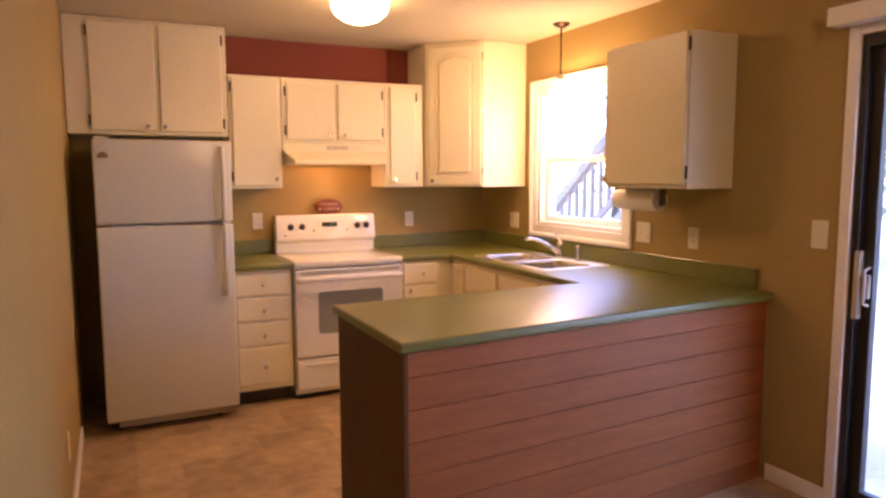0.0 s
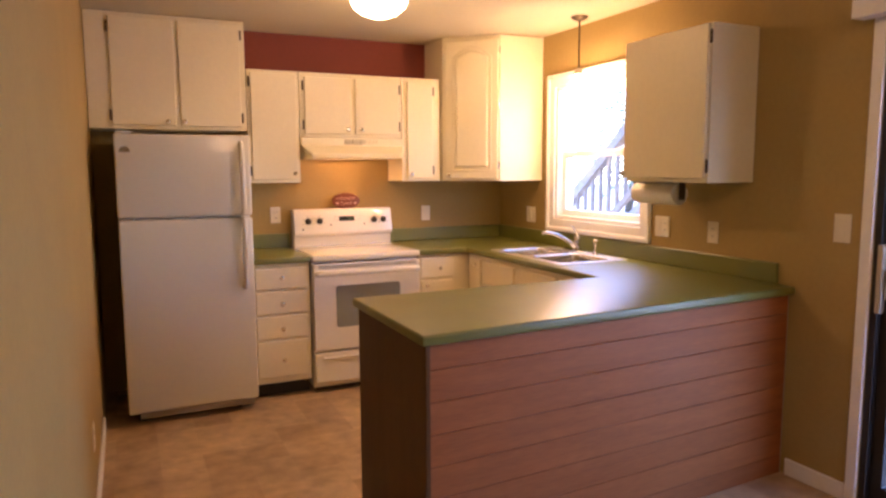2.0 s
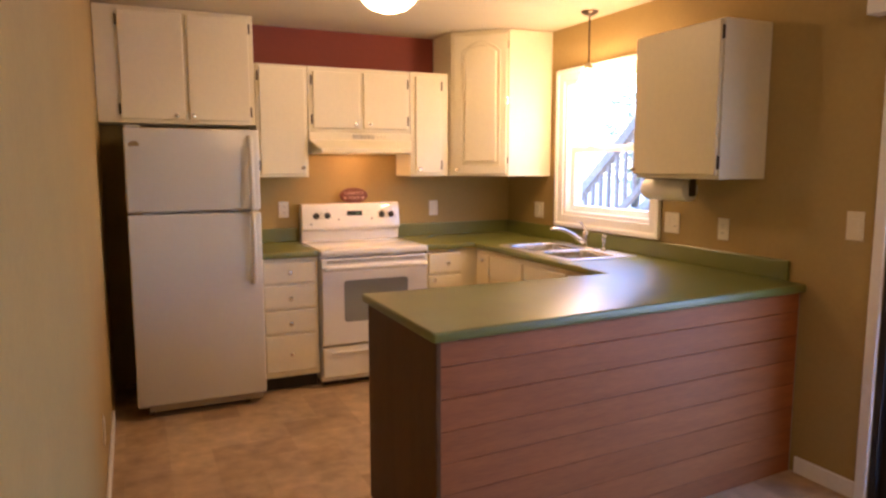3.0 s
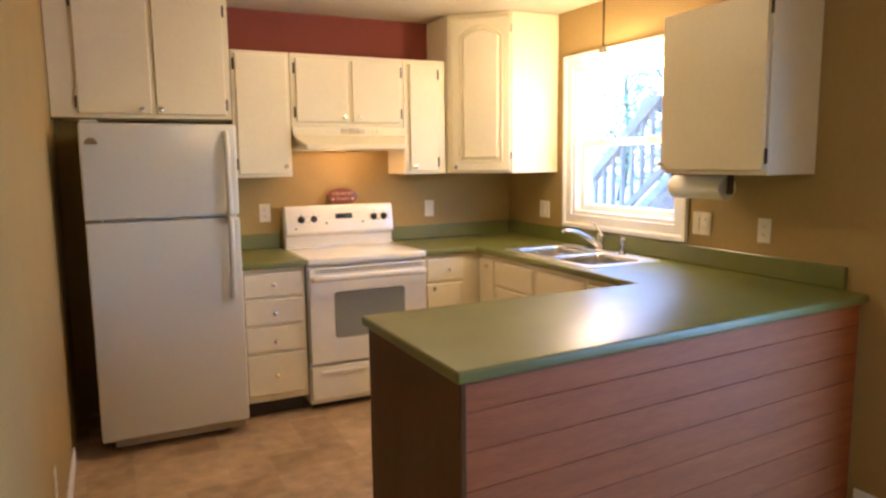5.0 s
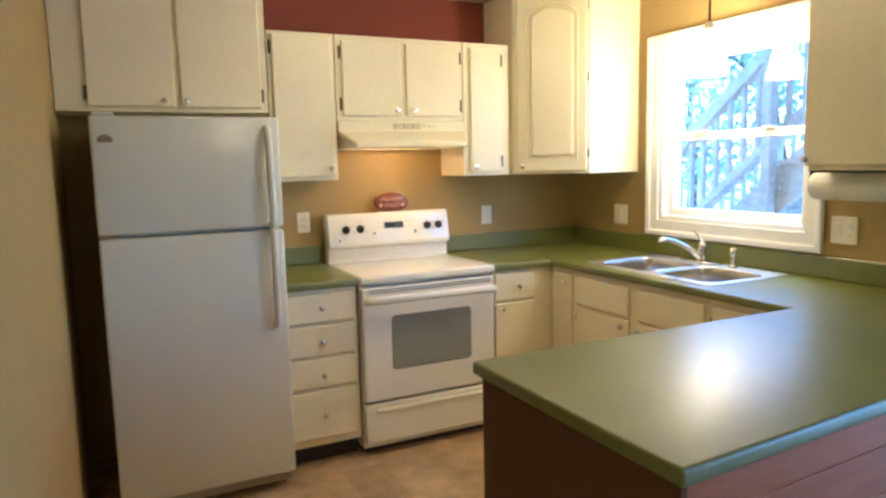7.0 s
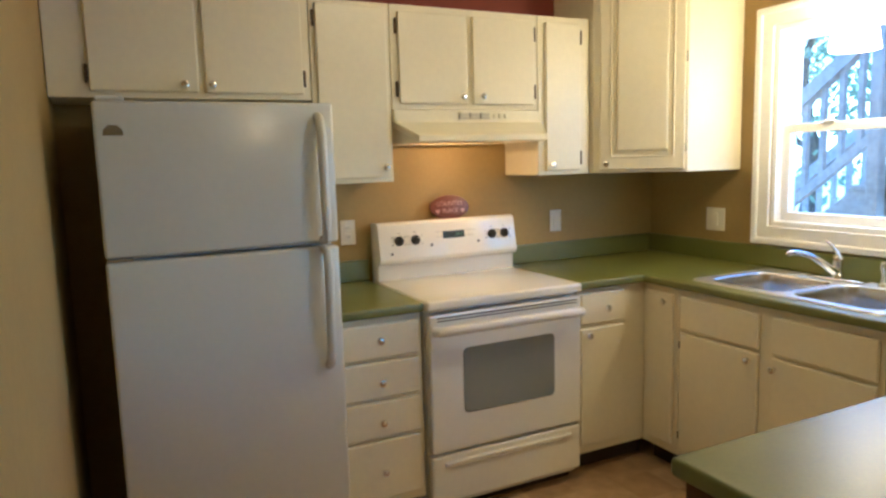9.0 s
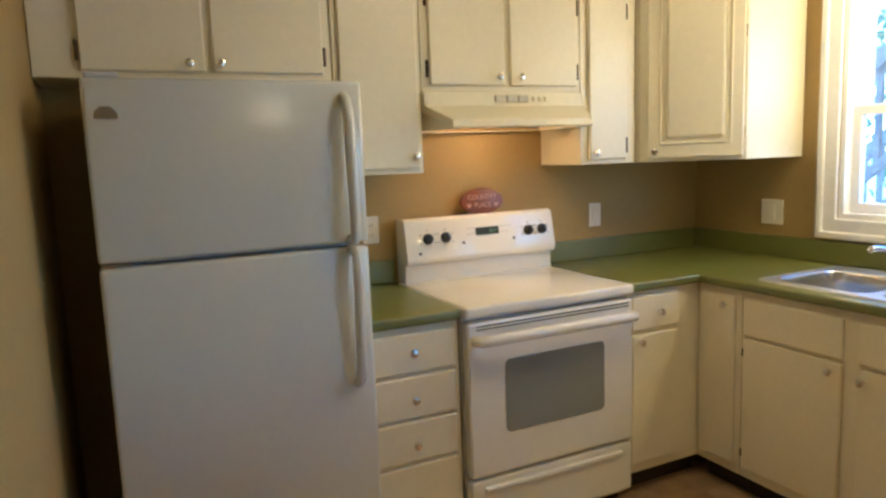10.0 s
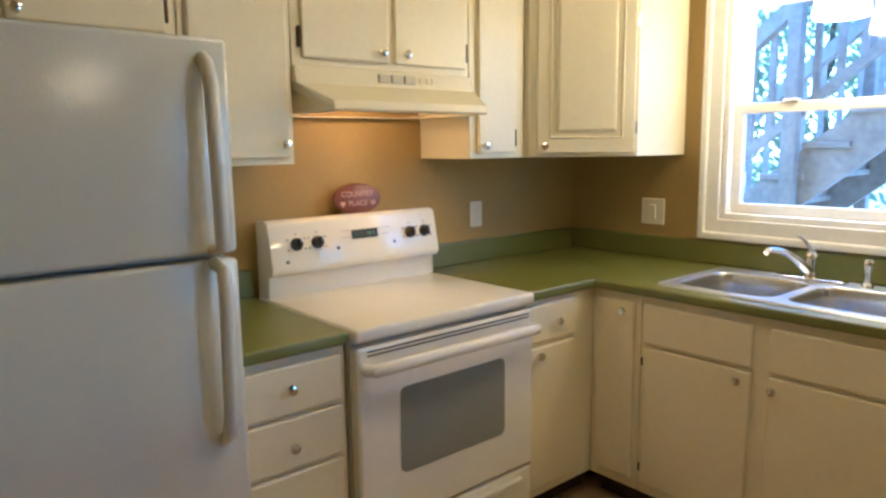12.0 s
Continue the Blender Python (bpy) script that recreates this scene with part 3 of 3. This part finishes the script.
def range_cooker():
    x0, x1 = -1.758, -1.006
    r = thing("range", ((x0 + x1) / 2, -0.34, 0), "white electric range with an oven window and black knobs", "range")
    part("body", B(x0 + 0.004, x1 - 0.004, -0.60, -0.02, 0.03, 0.876, 0.004), RANGE, r)
    smooth(part("cooktop", B(x0, x1, -0.660, -0.03, 0.878, 0.920, 0.012, 3), ENAMEL, r, "glossy white enamel cooktop"), 60)
    # back guard with sloping face
    prof = [(-0.02, 0.90), (-0.02, 1.185), (-0.088, 1.19), (-0.111, 1.18), (-0.143, 1.02), (-0.133, 1.0), (-0.103, 0.995), (-0.103, 0.90)]
    g = smooth(part("backguard", bevelled(prism(prof, x0 + 0.008, x1 - 0.008, lambda y, z, x: (x, y, z)), 0.006, 2, 25), ENAMEL, r))

    def on(u, s, d):
        """u along, s from 0 low to 1 high on the sloping face, d out."""
        return Vector((u, -0.143 + 0.032 * s, 1.02 + 0.16 * s)) + Vector((0, -0.983, 0.184)) * d

    w = x1 - x0
    for f in (0.145, 0.255, 0.805, 0.90):
        c = on(x0 + w * f, 0.52, 0.001)
        k = smooth(part("knob", lathe([(0, 0), (0.023, 0), (0.023, 0.004), (0.019, 0.007), (0.017, 0.020), (0, 0.022)], c, (0, -0.983, 0.184), 20), DARK, r, "black control knob"))
        part("pointer", B(-0.0012, 0.0012, 0.020, 0.0355, 0.004, 0.0165, 0.0005, F=lambda u, d, z: c + Vector((u, 0, 0)) + Vector((0, -0.983, 0.184)) * d + Vector((0, 0.184, 0.983)) * z), STEEL, k, "pale pointer line")
        part("grip", B(-0.004, 0.004, 0.0, 0.034, -0.018, 0.018, 0.002, F=lambda u, d, z: c + Vector((u, 0, 0)) + Vector((0, -0.983, 0.184)) * d + Vector((0, 0.184, 0.983)) * z), DARK, k)
        for j in range(5):
            t = math.radians(210 - 60 * j)
            q = c + Vector((0.038 * math.cos(t), 0, 0)) + Vector((0, 0.184, 0.983)) * 0.036 * math.sin(t)
            part("dial_mark", B(-0.004, 0.004, 0, 0.0006, -0.002, 0.002, F=lambda u, d, z: q + Vector((u, 0, z)) + Vector((0, -0.983, 0.184)) * d), OVENGLASS, r)
    c = on(x0 + w * 0.525, 0.6, 0.001)
    clock = part("clock_display", B(-0.058, 0.058, 0, 0.002, -0.017, 0.017, 0.001, F=lambda u, d, z: c + Vector((u, 0, 0)) + Vector((0, -0.983, 0.184)) * d + Vector((0, 0.184, 0.983)) * z), CLOCK, r, "dark green digital clock display")
    part("digits", join(*[B(0.012 + e, 0.018 + e, 0.002, 0.0026, -0.007, 0.007, F=lambda u, d, z: c + Vector((u, 0, 0)) + Vector((0, -0.983, 0.184)) * d + Vector((0, 0.184, 0.983)) * z) for e in (0.0, 0.011, 0.025)]), DIGIT, clock, "pale green clock digits")
    for f, h in ((0.09, 0.16), (0.365, 0.34), (0.70, 0.34)):
        part("pilot_lamp", lathe([(0, 0), (0.007, 0), (0.006, 0.003), (0, 0.0035)], on(x0 + w * f, h, 0.001), (0, -0.983, 0.184), 14), OVENGLASS, r)
    for f, h, n in ((0.40, 0.70, 5), (0.40, 0.55, 4), (0.61, 0.70, 5), (0.61, 0.55, 4)):
        for j in range(n):
            q = on(x0 + w * f + 0.013 * j, h, 0.001)
            part("legend", B(-0.004, 0.004, 0, 0.0005, -0.0015, 0.0015, F=lambda u, d, z: q + Vector((u, 0, z)) + Vector((0, -0.983, 0.184)) * d), LEGEND, r)
    door = part("oven_door", B(x0 + 0.006, x1 - 0.006, -0.655, -0.602, 0.285, 0.862, 0.010, 3), RANGE, r)
    part("vent_slot", join(*[B(x0 + 0.04, x1 - 0.03, -0.6565, -0.654, z, z + 0.004) for z in (0.834, 0.846)]), DARK, door)
    w0, w1 = -1.604, -1.157
    part("oven_window", bevelled(prism(rounded(w0, w1, 0.438, 0.714, 0.022), -0.658, -0.653, lambda x, z, y: (x, y, z)), 0.0015, 2, 50), OVENPANE, door, "grey patterned oven window")
    hz = 0.803
    pts = [(x0 + 0.03, -0.657, hz - 0.005), (x0 + 0.035, -0.70, hz), (x0 + 0.08, -0.712, hz + 0.004), ((x0 + x1) / 2, -0.716, hz + 0.006), (x1 - 0.08, -0.712, hz + 0.004), (x1 - 0.035, -0.70, hz), (x1 - 0.03, -0.657, hz - 0.005)]
    smooth(part("handle", sweep(pts, 0.016, 12, 1.2), ENAMEL, door, "white bar handle"), 60)
    dr = part("storage_drawer", B(x0 + 0.006, x1 - 0.006, -0.650, -0.602, 0.065, 0.272, 0.010, 3), RANGE, r)
    part("drawer_grip", B(x0 + 0.06, x1 - 0.06, -0.662, -0.648, 0.225, 0.245, 0.007, 3), RANGE, dr)
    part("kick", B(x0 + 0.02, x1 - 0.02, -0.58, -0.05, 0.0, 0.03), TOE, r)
    return r


range_cooker()


def hood():
    x0, x1 = -1.733, -0.995
    h = thing("range_hood", ((x0 + x1) / 2, -0.25, 1.54), "cream under-cabinet range hood with a vent grille", "range hood")
    prof = [(-0.003, 1.545), (-0.003, 1.688), (-0.325, 1.688), (-0.335, 1.635), (-0.47, 1.575), (-0.475, 1.55), (-0.465, 1.545)]
    shell = [(-0.003, 1.66), (-0.003, 1.688), (-0.325, 1.688), (-0.335, 1.635), (-0.47, 1.575), (-0.475, 1.55), (-0.465, 1.545), (-0.455, 1.545), (-0.458, 1.568), (-0.318, 1.628), (-0.312, 1.66)]
    put = lambda y, z, x: (x, y, z)
    middle = (x0 + x1) / 2

    def taper(bm):
        for v in bm.verts:
            if v.co.y < -0.40:
                v.co.x += 0.046 if v.co.x < middle else -0.062
        return bm
    part("canopy", taper(bevelled(prism(shell, x0 + 0.0065, x1 - 0.0065, put), 0.002, 2, 40)), CREAM, h)
    for a in (x0, x1 - 0.006):
        part("side_plate", taper(prism(prof, a, a + 0.006, put)), CREAM, h)
    part("bottom_rim", ring(xy, x0 + 0.05, x1 - 0.066, -0.452, -0.006, 0.035, 0.03, 1.5455, 1.5495, 0.0, 0.035, 0.03), CREAM, h)
    part("filter", B(x0 + 0.05, x1 - 0.05, -0.30, -0.02, 1.640, 1.652, 0.003), STEEL, h, "greasy mesh filter")
    c = x0 + 0.305
    for k in range(3):
        g = part("vent_grille", B(c + 0.054 * k, c + 0.054 * k + 0.047, -0.338, -0.329, 1.648, 1.676, 0.002), GRILLE, h)
        for j in range(4):
            part("slat", B(c + 0.054 * k + 0.002, c + 0.054 * k + 0.045, -0.341, -0.337, 1.651 + 0.0065 * j, 1.6545 + 0.0065 * j), CREAM, g)
    for k in range(3):
        part("switch", B(c + 0.175 + 0.028 * k, c + 0.193 + 0.028 * k, -0.340, -0.330, 1.652, 1.672, 0.003), CREAM, h)
    part("lamp_lens", B(x0 + 0.28, x0 + 0.46, -0.30, -0.18, 1.612, 1.638, 0.006), glow("hood_lamp", (1.0, 0.50, 0.19), HOOD_GLOW), h, "glowing hood lamp lens")


hood()


def fridge():
    x0, x1, y = -2.870, -2.142, -0.78
    f = thing("refrigerator", ((x0 + x1) / 2, -0.38, 0), "white top-freezer refrigerator with curved handles", "refrigerator")
    part("case", B(x0 + 0.004, x1 - 0.004, y + 0.075, -0.06, 0.05, 1.652, 0.006), APPL, f)
    part("base_grille", B(x0 + 0.06, x1 - 0.02, y + 0.025, y + 0.07, 0.036, 0.075, 0.006), GRILLE, f, "grey toe grille")
    for a in (x0 + 0.07, x1 - 0.1):
        part("foot", lathe([(0, 0), (0.018, 0), (0.018, 0.05), (0, 0.05)], (a, y + 0.12, 0.0)), DARK, f)
    for n, a, b in (("freezer_door", 1.203, 1.673), ("fridge_door", 0.078, 1.190)):
        d = smooth(part(n, B(x0, x1, y, y + 0.068, a, b, 0.012, 4), APPL, f), 60)
        lo, hi = (1.212, 1.628) if n == "freezer_door" else (0.772, 1.184)
        hx = x1 - 0.055
        if n == "freezer_door":
            pts = [(hx, y + 0.004, hi), (hx, y - 0.018, hi - 0.012), (hx, y - 0.036, hi - 0.06), (hx, y - 0.044, (lo + hi) / 2), (hx, y - 0.05, lo + 0.08), (hx, y - 0.045, lo + 0.01), (hx, y + 0.004, lo)]
        else:
            pts = [(hx, y + 0.004, hi), (hx, y - 0.045, hi - 0.01), (hx, y - 0.05, hi - 0.08), (hx, y - 0.044, (lo + hi) / 2), (hx, y - 0.036, lo + 0.06), (hx, y - 0.018, lo + 0.012), (hx, y + 0.004, lo)]
        smooth(part("handle", sweep(pts, 0.016, 12, 1.0), APPL, d, "white curved handle"), 60)
    part("hinge_cap", B(x0 + 0.01, x0 + 0.09, y + 0.01, y + 0.09, 1.672, 1.688, 0.007, 3), APPL, f)
    part("mid_hinge", B(x0 + 0.005, x0 + 0.08, y + 0.006, y + 0.06, 1.1915, 1.2015, 0.003), STEEL, f)
    part("badge", prism([(-0.028, -0.012), (0.028, -0.012), (0.026, 0.004), (0.012, 0.018), (-0.012, 0.018), (-0.026, 0.004)], 0, 0.003, lambda a, b, c: (x0 + 0.052 + a, y - c, 1.583 + b)), STEEL, f, "small grey badge")


fridge()

# ---- lamps ----


def dome():
    c = (-1.53, -1.355, CEILING)
    glass = glow("dome_glass", LAMP_WARM, DOME_GLOW)
    d = thing("ceiling_light", c, "glowing white glass dome ceiling light", "ceiling light")
    part("base_ring", lathe([(0, -0.03), (0.155, -0.03), (0.165, -0.02), (0.165, -0.001), (0, -0.001)], c, n=32), WHITE, d)
    smooth(part("globe", lathe([(0.0, -0.14), (0.05, -0.136), (0.10, -0.118), (0.14, -0.085), (0.155, -0.055), (0.15, -0.031), (0, -0.031)], c, n=32), glass, d, "glowing frosted glass globe"))
    far = copy_thing(d, pose(-1.3, -4.7, CEILING))
    far.scale = (0.75, 0.75, 0.75)
    tagged(far, "small glowing glass dome ceiling light of the dining end")
    for o in far.children:
        if o.name.startswith("globe"):
            o.data = o.data.copy()
            o.data.materials[0] = glow("dining_dome_glass", LAMP_WARM, DINING_GLOW)


dome()


def pendant():
    x, y = -0.17, -1.29
    p = thing("pendant_light", (x, y, CEILING), "lit pendant light on a dark rod above the sink", "pendant light")
    smooth(part("canopy", lathe([(0, -0.028), (0.02, -0.027), (0.045, -0.015), (0.055, -0.004), (0.055, -0.001), (0, -0.001)], (x, y, CEILING)), HINGE, p))
    smooth(part("rod", sweep([(x, y, CEILING - 0.02), (x, y, 2.10)], 0.006, 10), HINGE, p))
    smooth(part("cap", lathe([(0, 0), (0.03, 0), (0.025, 0.02), (0.012, 0.04), (0, 0.045)], (x, y, 2.065)), PULL, p, "pale socket cap"))
    smooth(part("shade", lathe([(0.0, 0.012), (0.075, 0.004), (0.088, 0.0), (0.090, 0.006), (0.080, 0.07), (0.062, 0.13), (0.040, 0.18), (0.026, 0.205), (0, 0.208)], (x, y, 1.855)), glow("pendant_glass", LAMP_WARM, PENDANT_GLOW), p, "glowing white glass shade"))


pendant()

# ---- small things ----


def plates():
    def plate(F, u, z, w, h, kind):
        names = {"outlet": ("outlet", "ivory duplex outlet plate on the wall"), "switch": ("light_switch", "ivory rocker switch plate on the wall"), "double": ("switch_plate", "ivory double plate with a switch and an outlet"), "wide": ("switch_plate", "ivory wide plate with one rocker switch")}[kind]
        o = thing(names[0], F(u, 0, z), names[1], names[0].replace("_", " "))
        part("plate", B(u - w / 2, u + w / 2, 0.0005, 0.006, z - h / 2, z + h / 2, 0.003, F=F), PLATE, o)
        for c in ([u] if kind != "double" else [u - w / 4, u + w / 4]):
            if kind in ("switch", "wide") or (kind == "double" and c > u):
                part("rocker", B(c - 0.017, c + 0.017, 0.005, 0.010, z - 0.033, z + 0.033, 0.002, F=F), PLATE, o)
            else:
                for q in (z - 0.02, z + 0.02):
                    s = part("socket", B(c - 0.016, c + 0.016, 0.005, 0.008, q - 0.014, q + 0.014, 0.005, F=F), PLATE, o)
                    for e in (-0.006, 0.006):
                        part("slot", B(c + e - 0.001, c + e + 0.001, 0.0075, 0.0084, q - 0.005, q + 0.005, F=F), DARK, s)
    plate(Fb, -1.855, 1.148, 0.072, 0.115, "outlet")
    plate(Fb, -0.68, 1.13, 0.072, 0.115, "switch")
    plate(Fr, -0.478, 1.125, 0.118, 0.118, "wide")
    plate(Fr, -1.90, 1.135, 0.118, 0.118, "double")
    plate(Fr, -2.28, 1.13, 0.072, 0.115, "outlet")
    plate(Fr, -3.00, 1.205, 0.078, 0.125, "switch")

    def Fl(u, d, z):
        return Vector((LEFT + d, u, z))
    plate(Fl, -1.75, 0.33, 0.072, 0.115, "outlet")


plates()


def plaque():
    c = Vector((-1.345, -0.05, 1.242))
    p = thing("wall_plaque", (c.x, c.y, 1.19), "oval red-brown plaque with pale lettering standing on the range", "plaque")
    out = [(0.108 * math.cos(2 * math.pi * k / 32), 0.058 * math.sin(2 * math.pi * k / 32)) for k in range(32)]

    def put(a, b, d):
        return c + Vector((a, -d + 0.12 * b, b))
    smooth(part("board", bevelled(prism(out, -0.008, 0.008, put), 0.004, 2, 50), PLAQUE, p), 50)
    for words, a, b, size in (("COUNTRY", 0.0, 0.008, 0.030), ("PLACE", 0.0, -0.027, 0.030)):
        cu = bpy.data.curves.new("text", "FONT")
        cu.body, cu.size, cu.align_x, cu.extrude = words, size, "CENTER", 0.0006
        ob = new("lettering", cu)
        deps = bpy.context.evaluated_depsgraph_get()
        bm = bmesh.new()
        me = bpy.data.meshes.new_from_object(ob.evaluated_get(deps))
        bm.from_mesh(me)
        bpy.data.objects.remove(ob)
        for v in bm.verts:
            v.co = put(a + v.co.x, b + v.co.y, 0.0088 + v.co.z)
        part("lettering", bm, LETTER, p, "pale pink lettering")
    for a in (-0.068, 0.068):
        heart = []
        for k in range(24):
            t = 2 * math.pi * k / 24
            heart.append((a + 0.0009 * 16 * math.sin(t) ** 3 * 0.8, -0.018 + 0.0008 * (13 * math.cos(t) - 5 * math.cos(2 * t) - 2 * math.cos(3 * t) - math.cos(4 * t))))
        part("heart", prism(heart, 0.0082, 0.0095, put), LETTER, p)


plaque()


def paper_towel():
    x, z = -0.17, 1.333
    t = thing("paper_towel_holder", (x, -2.05, 1.39), "paper towel roll on a holder under the cabinet", "paper towel")
    smooth(part("roll", lathe([(0.02, 0), (0.056, 0), (0.058, 0.004), (0.058, 0.316), (0.056, 0.32), (0.02, 0.32)], (x, -2.20, z), (0, 1, 0), 28), PAPER, t, "white paper towel roll"))
    for y in (-2.225, -1.872):
        part("bracket", B(x - 0.02, x + 0.02, y, y + 0.012, z - 0.03, 1.3975, 0.005), BRACKET, t, "dark brown plastic bracket")
    part("mount", B(x - 0.025, x + 0.025, -2.225, -1.86, 1.390, 1.3975, 0.002), BRACKET, t, "dark brown mounting strip")


paper_towel()

# ---- outside ----
tagged(part("ground", B(-60, 60, -60, 60, -0.4, -0.2), SOIL), "pale gravel ground outside the house", "ground", kind="structure")


def stairs():
    """Timber steps rising along the house, with baluster rails."""
    s = thing("deck_stairs", (1.7, -0.6, -0.2), "weathered timber outdoor staircase with baluster rails", "staircase")
    run, rise = 0.225, 0.18
    ya, yb = 1.40, -2.9

    def nose(y, off=0.0):
        return 1.27 - 0.8 * (y + 0.42) + off

    def sloped(name, a, b, lo, hi, x, w):
        part(name, prism([(a, nose(a, lo)), (b, nose(b, lo)), (b, nose(b, hi)), (a, nose(a, hi))], x, x + w, lambda y, z, c: (c, y, z)), TIMBER, s)
    for x in (1.22, 2.22):
        sloped("stringer", ya, yb, -0.36, -0.04, x, 0.04)
        sloped("handrail", ya, yb, 0.76, 0.87, x - 0.02, 0.08)
        sloped("bottom_rail", ya, yb, 0.16, 0.23, x, 0.04)
        k = 0
        while ya - 0.06 - 0.118 * k > yb:
            y = ya - 0.06 - 0.118 * k
            part("baluster", B(x + 0.004, x + 0.036, y - 0.017, y + 0.017, nose(y, 0.20), nose(y, 0.80)), TIMBER, s)
            k += 1
    for k in range(19):
        y = ya - run * k
        z = nose(y)
        part("tread", B(1.20, 2.28, y - run - 0.02, y, z - 0.035, z, 0.004), TIMBER, s)
        part("riser", B(1.265, 2.215, y - run, y - run + 0.02, z, z + rise - 0.036), TIMBER, s)
    for x, y, top in ((1.13, -0.58, 3.4), (2.27, -0.58, 3.4), (1.5, -1.75, 1.2), (1.12, 1.3, 0.9)):
        part("post", B(x, x + 0.075, y - 0.036, y + 0.036, -0.2, top, 0.004), TIMBER, s)


stairs()


def foliage(seed, centre, size, count, leaf):
    """Leaves scattered in clumps through an uneven cloud."""
    rng = random.Random(seed)
    verts, faces = [], []
    clumps = [Vector([centre[k] + size[k] * rng.uniform(-1, 1) for k in range(3)]) for _ in range(count // 60)]
    for k in range(count):
        c = rng.choice(clumps)
        p = c + Vector([rng.gauss(0, 0.45) for _ in range(3)])
        a = Vector([rng.gauss(0, 1) for _ in range(3)]).normalized()
        b = a.orthogonal().normalized()
        c2 = a.cross(b)
        n = len(verts)
        r = leaf * rng.uniform(0.6, 1.3)
        verts += [p + b * r, p + c2 * r * 0.45 + a * r * 0.1, p - b * r, p - c2 * r * 0.45 + a * r * 0.1]
        faces.append((n, n + 1, n + 2, n + 3))
    me = bpy.data.meshes.new("crown")
    me.from_pydata(verts, [], faces)
    me.materials.append(LEAF)
    return me


def trees():
    rng = random.Random(4)
    for k, (x, y, h) in enumerate(((9.0, 5.5, 5.6), (12.5, 0.5, 7.5), (12.0, 10.5, 6.5), (11.0, -4.5, 7.0), (13.0, -9.0, 7.5), (15.0, 16.0, 7.5), (11.0, 3.0, 4.8))):
        t = thing("tree", (x, y, -0.2), "leafy green tree behind the house", "tree", "trees outside")
        base = Vector((x, y, -0.2))
        pts = [base + Vector((0.12 * math.sin(j + k), 0.1 * math.cos(1.7 * j), h * 0.8 * j / 6)) for j in range(7)]
        bm = sweep(pts, [0.16 - 0.02 * j for j in range(7)], 10)
        for j in range(2, 6):
            a = rng.uniform(0, 6.28)
            tip = pts[j] + Vector((1.3 * math.cos(a), 1.3 * math.sin(a), 0.9))
            bm = join(bm, sweep([pts[j], (pts[j] + tip) / 2 + Vector((0, 0, 0.1)), tip], [0.06, 0.04, 0.02], 7))
        smooth(part("trunk", bm, BARK, t))
        ob = new("crown", foliage(k, (0, 0, h * 0.6), (1.9, 1.9, h * 0.42), 3200, 0.11))
        ob.parent = t


trees()


def deck():
    """Unseen upper deck that the steps lead to, added to shade the patio door."""
    d = thing("deck", (2.0, -5.5, 3.05), "unseen weathered timber landing at the head of the steps, shading the patio door", "deck")
    for k in range(15):
        x = 0.16 + 0.145 * k
        part("plank", B(x, x + 0.139, -4.25, -2.95, 3.21, 3.25, 0.003), TIMBER, d)
    for k in range(3):
        y = -3.0 - 0.58 * k
        part("joist", B(0.16, 2.33, y - 0.045, y, 3.02, 3.209), TIMBER, d)
    for y in (-3.1, -4.15):
        part("post", B(2.2, 2.3, y - 0.05, y + 0.05, -0.2, 3.02, 0.004), TIMBER, d)


deck()
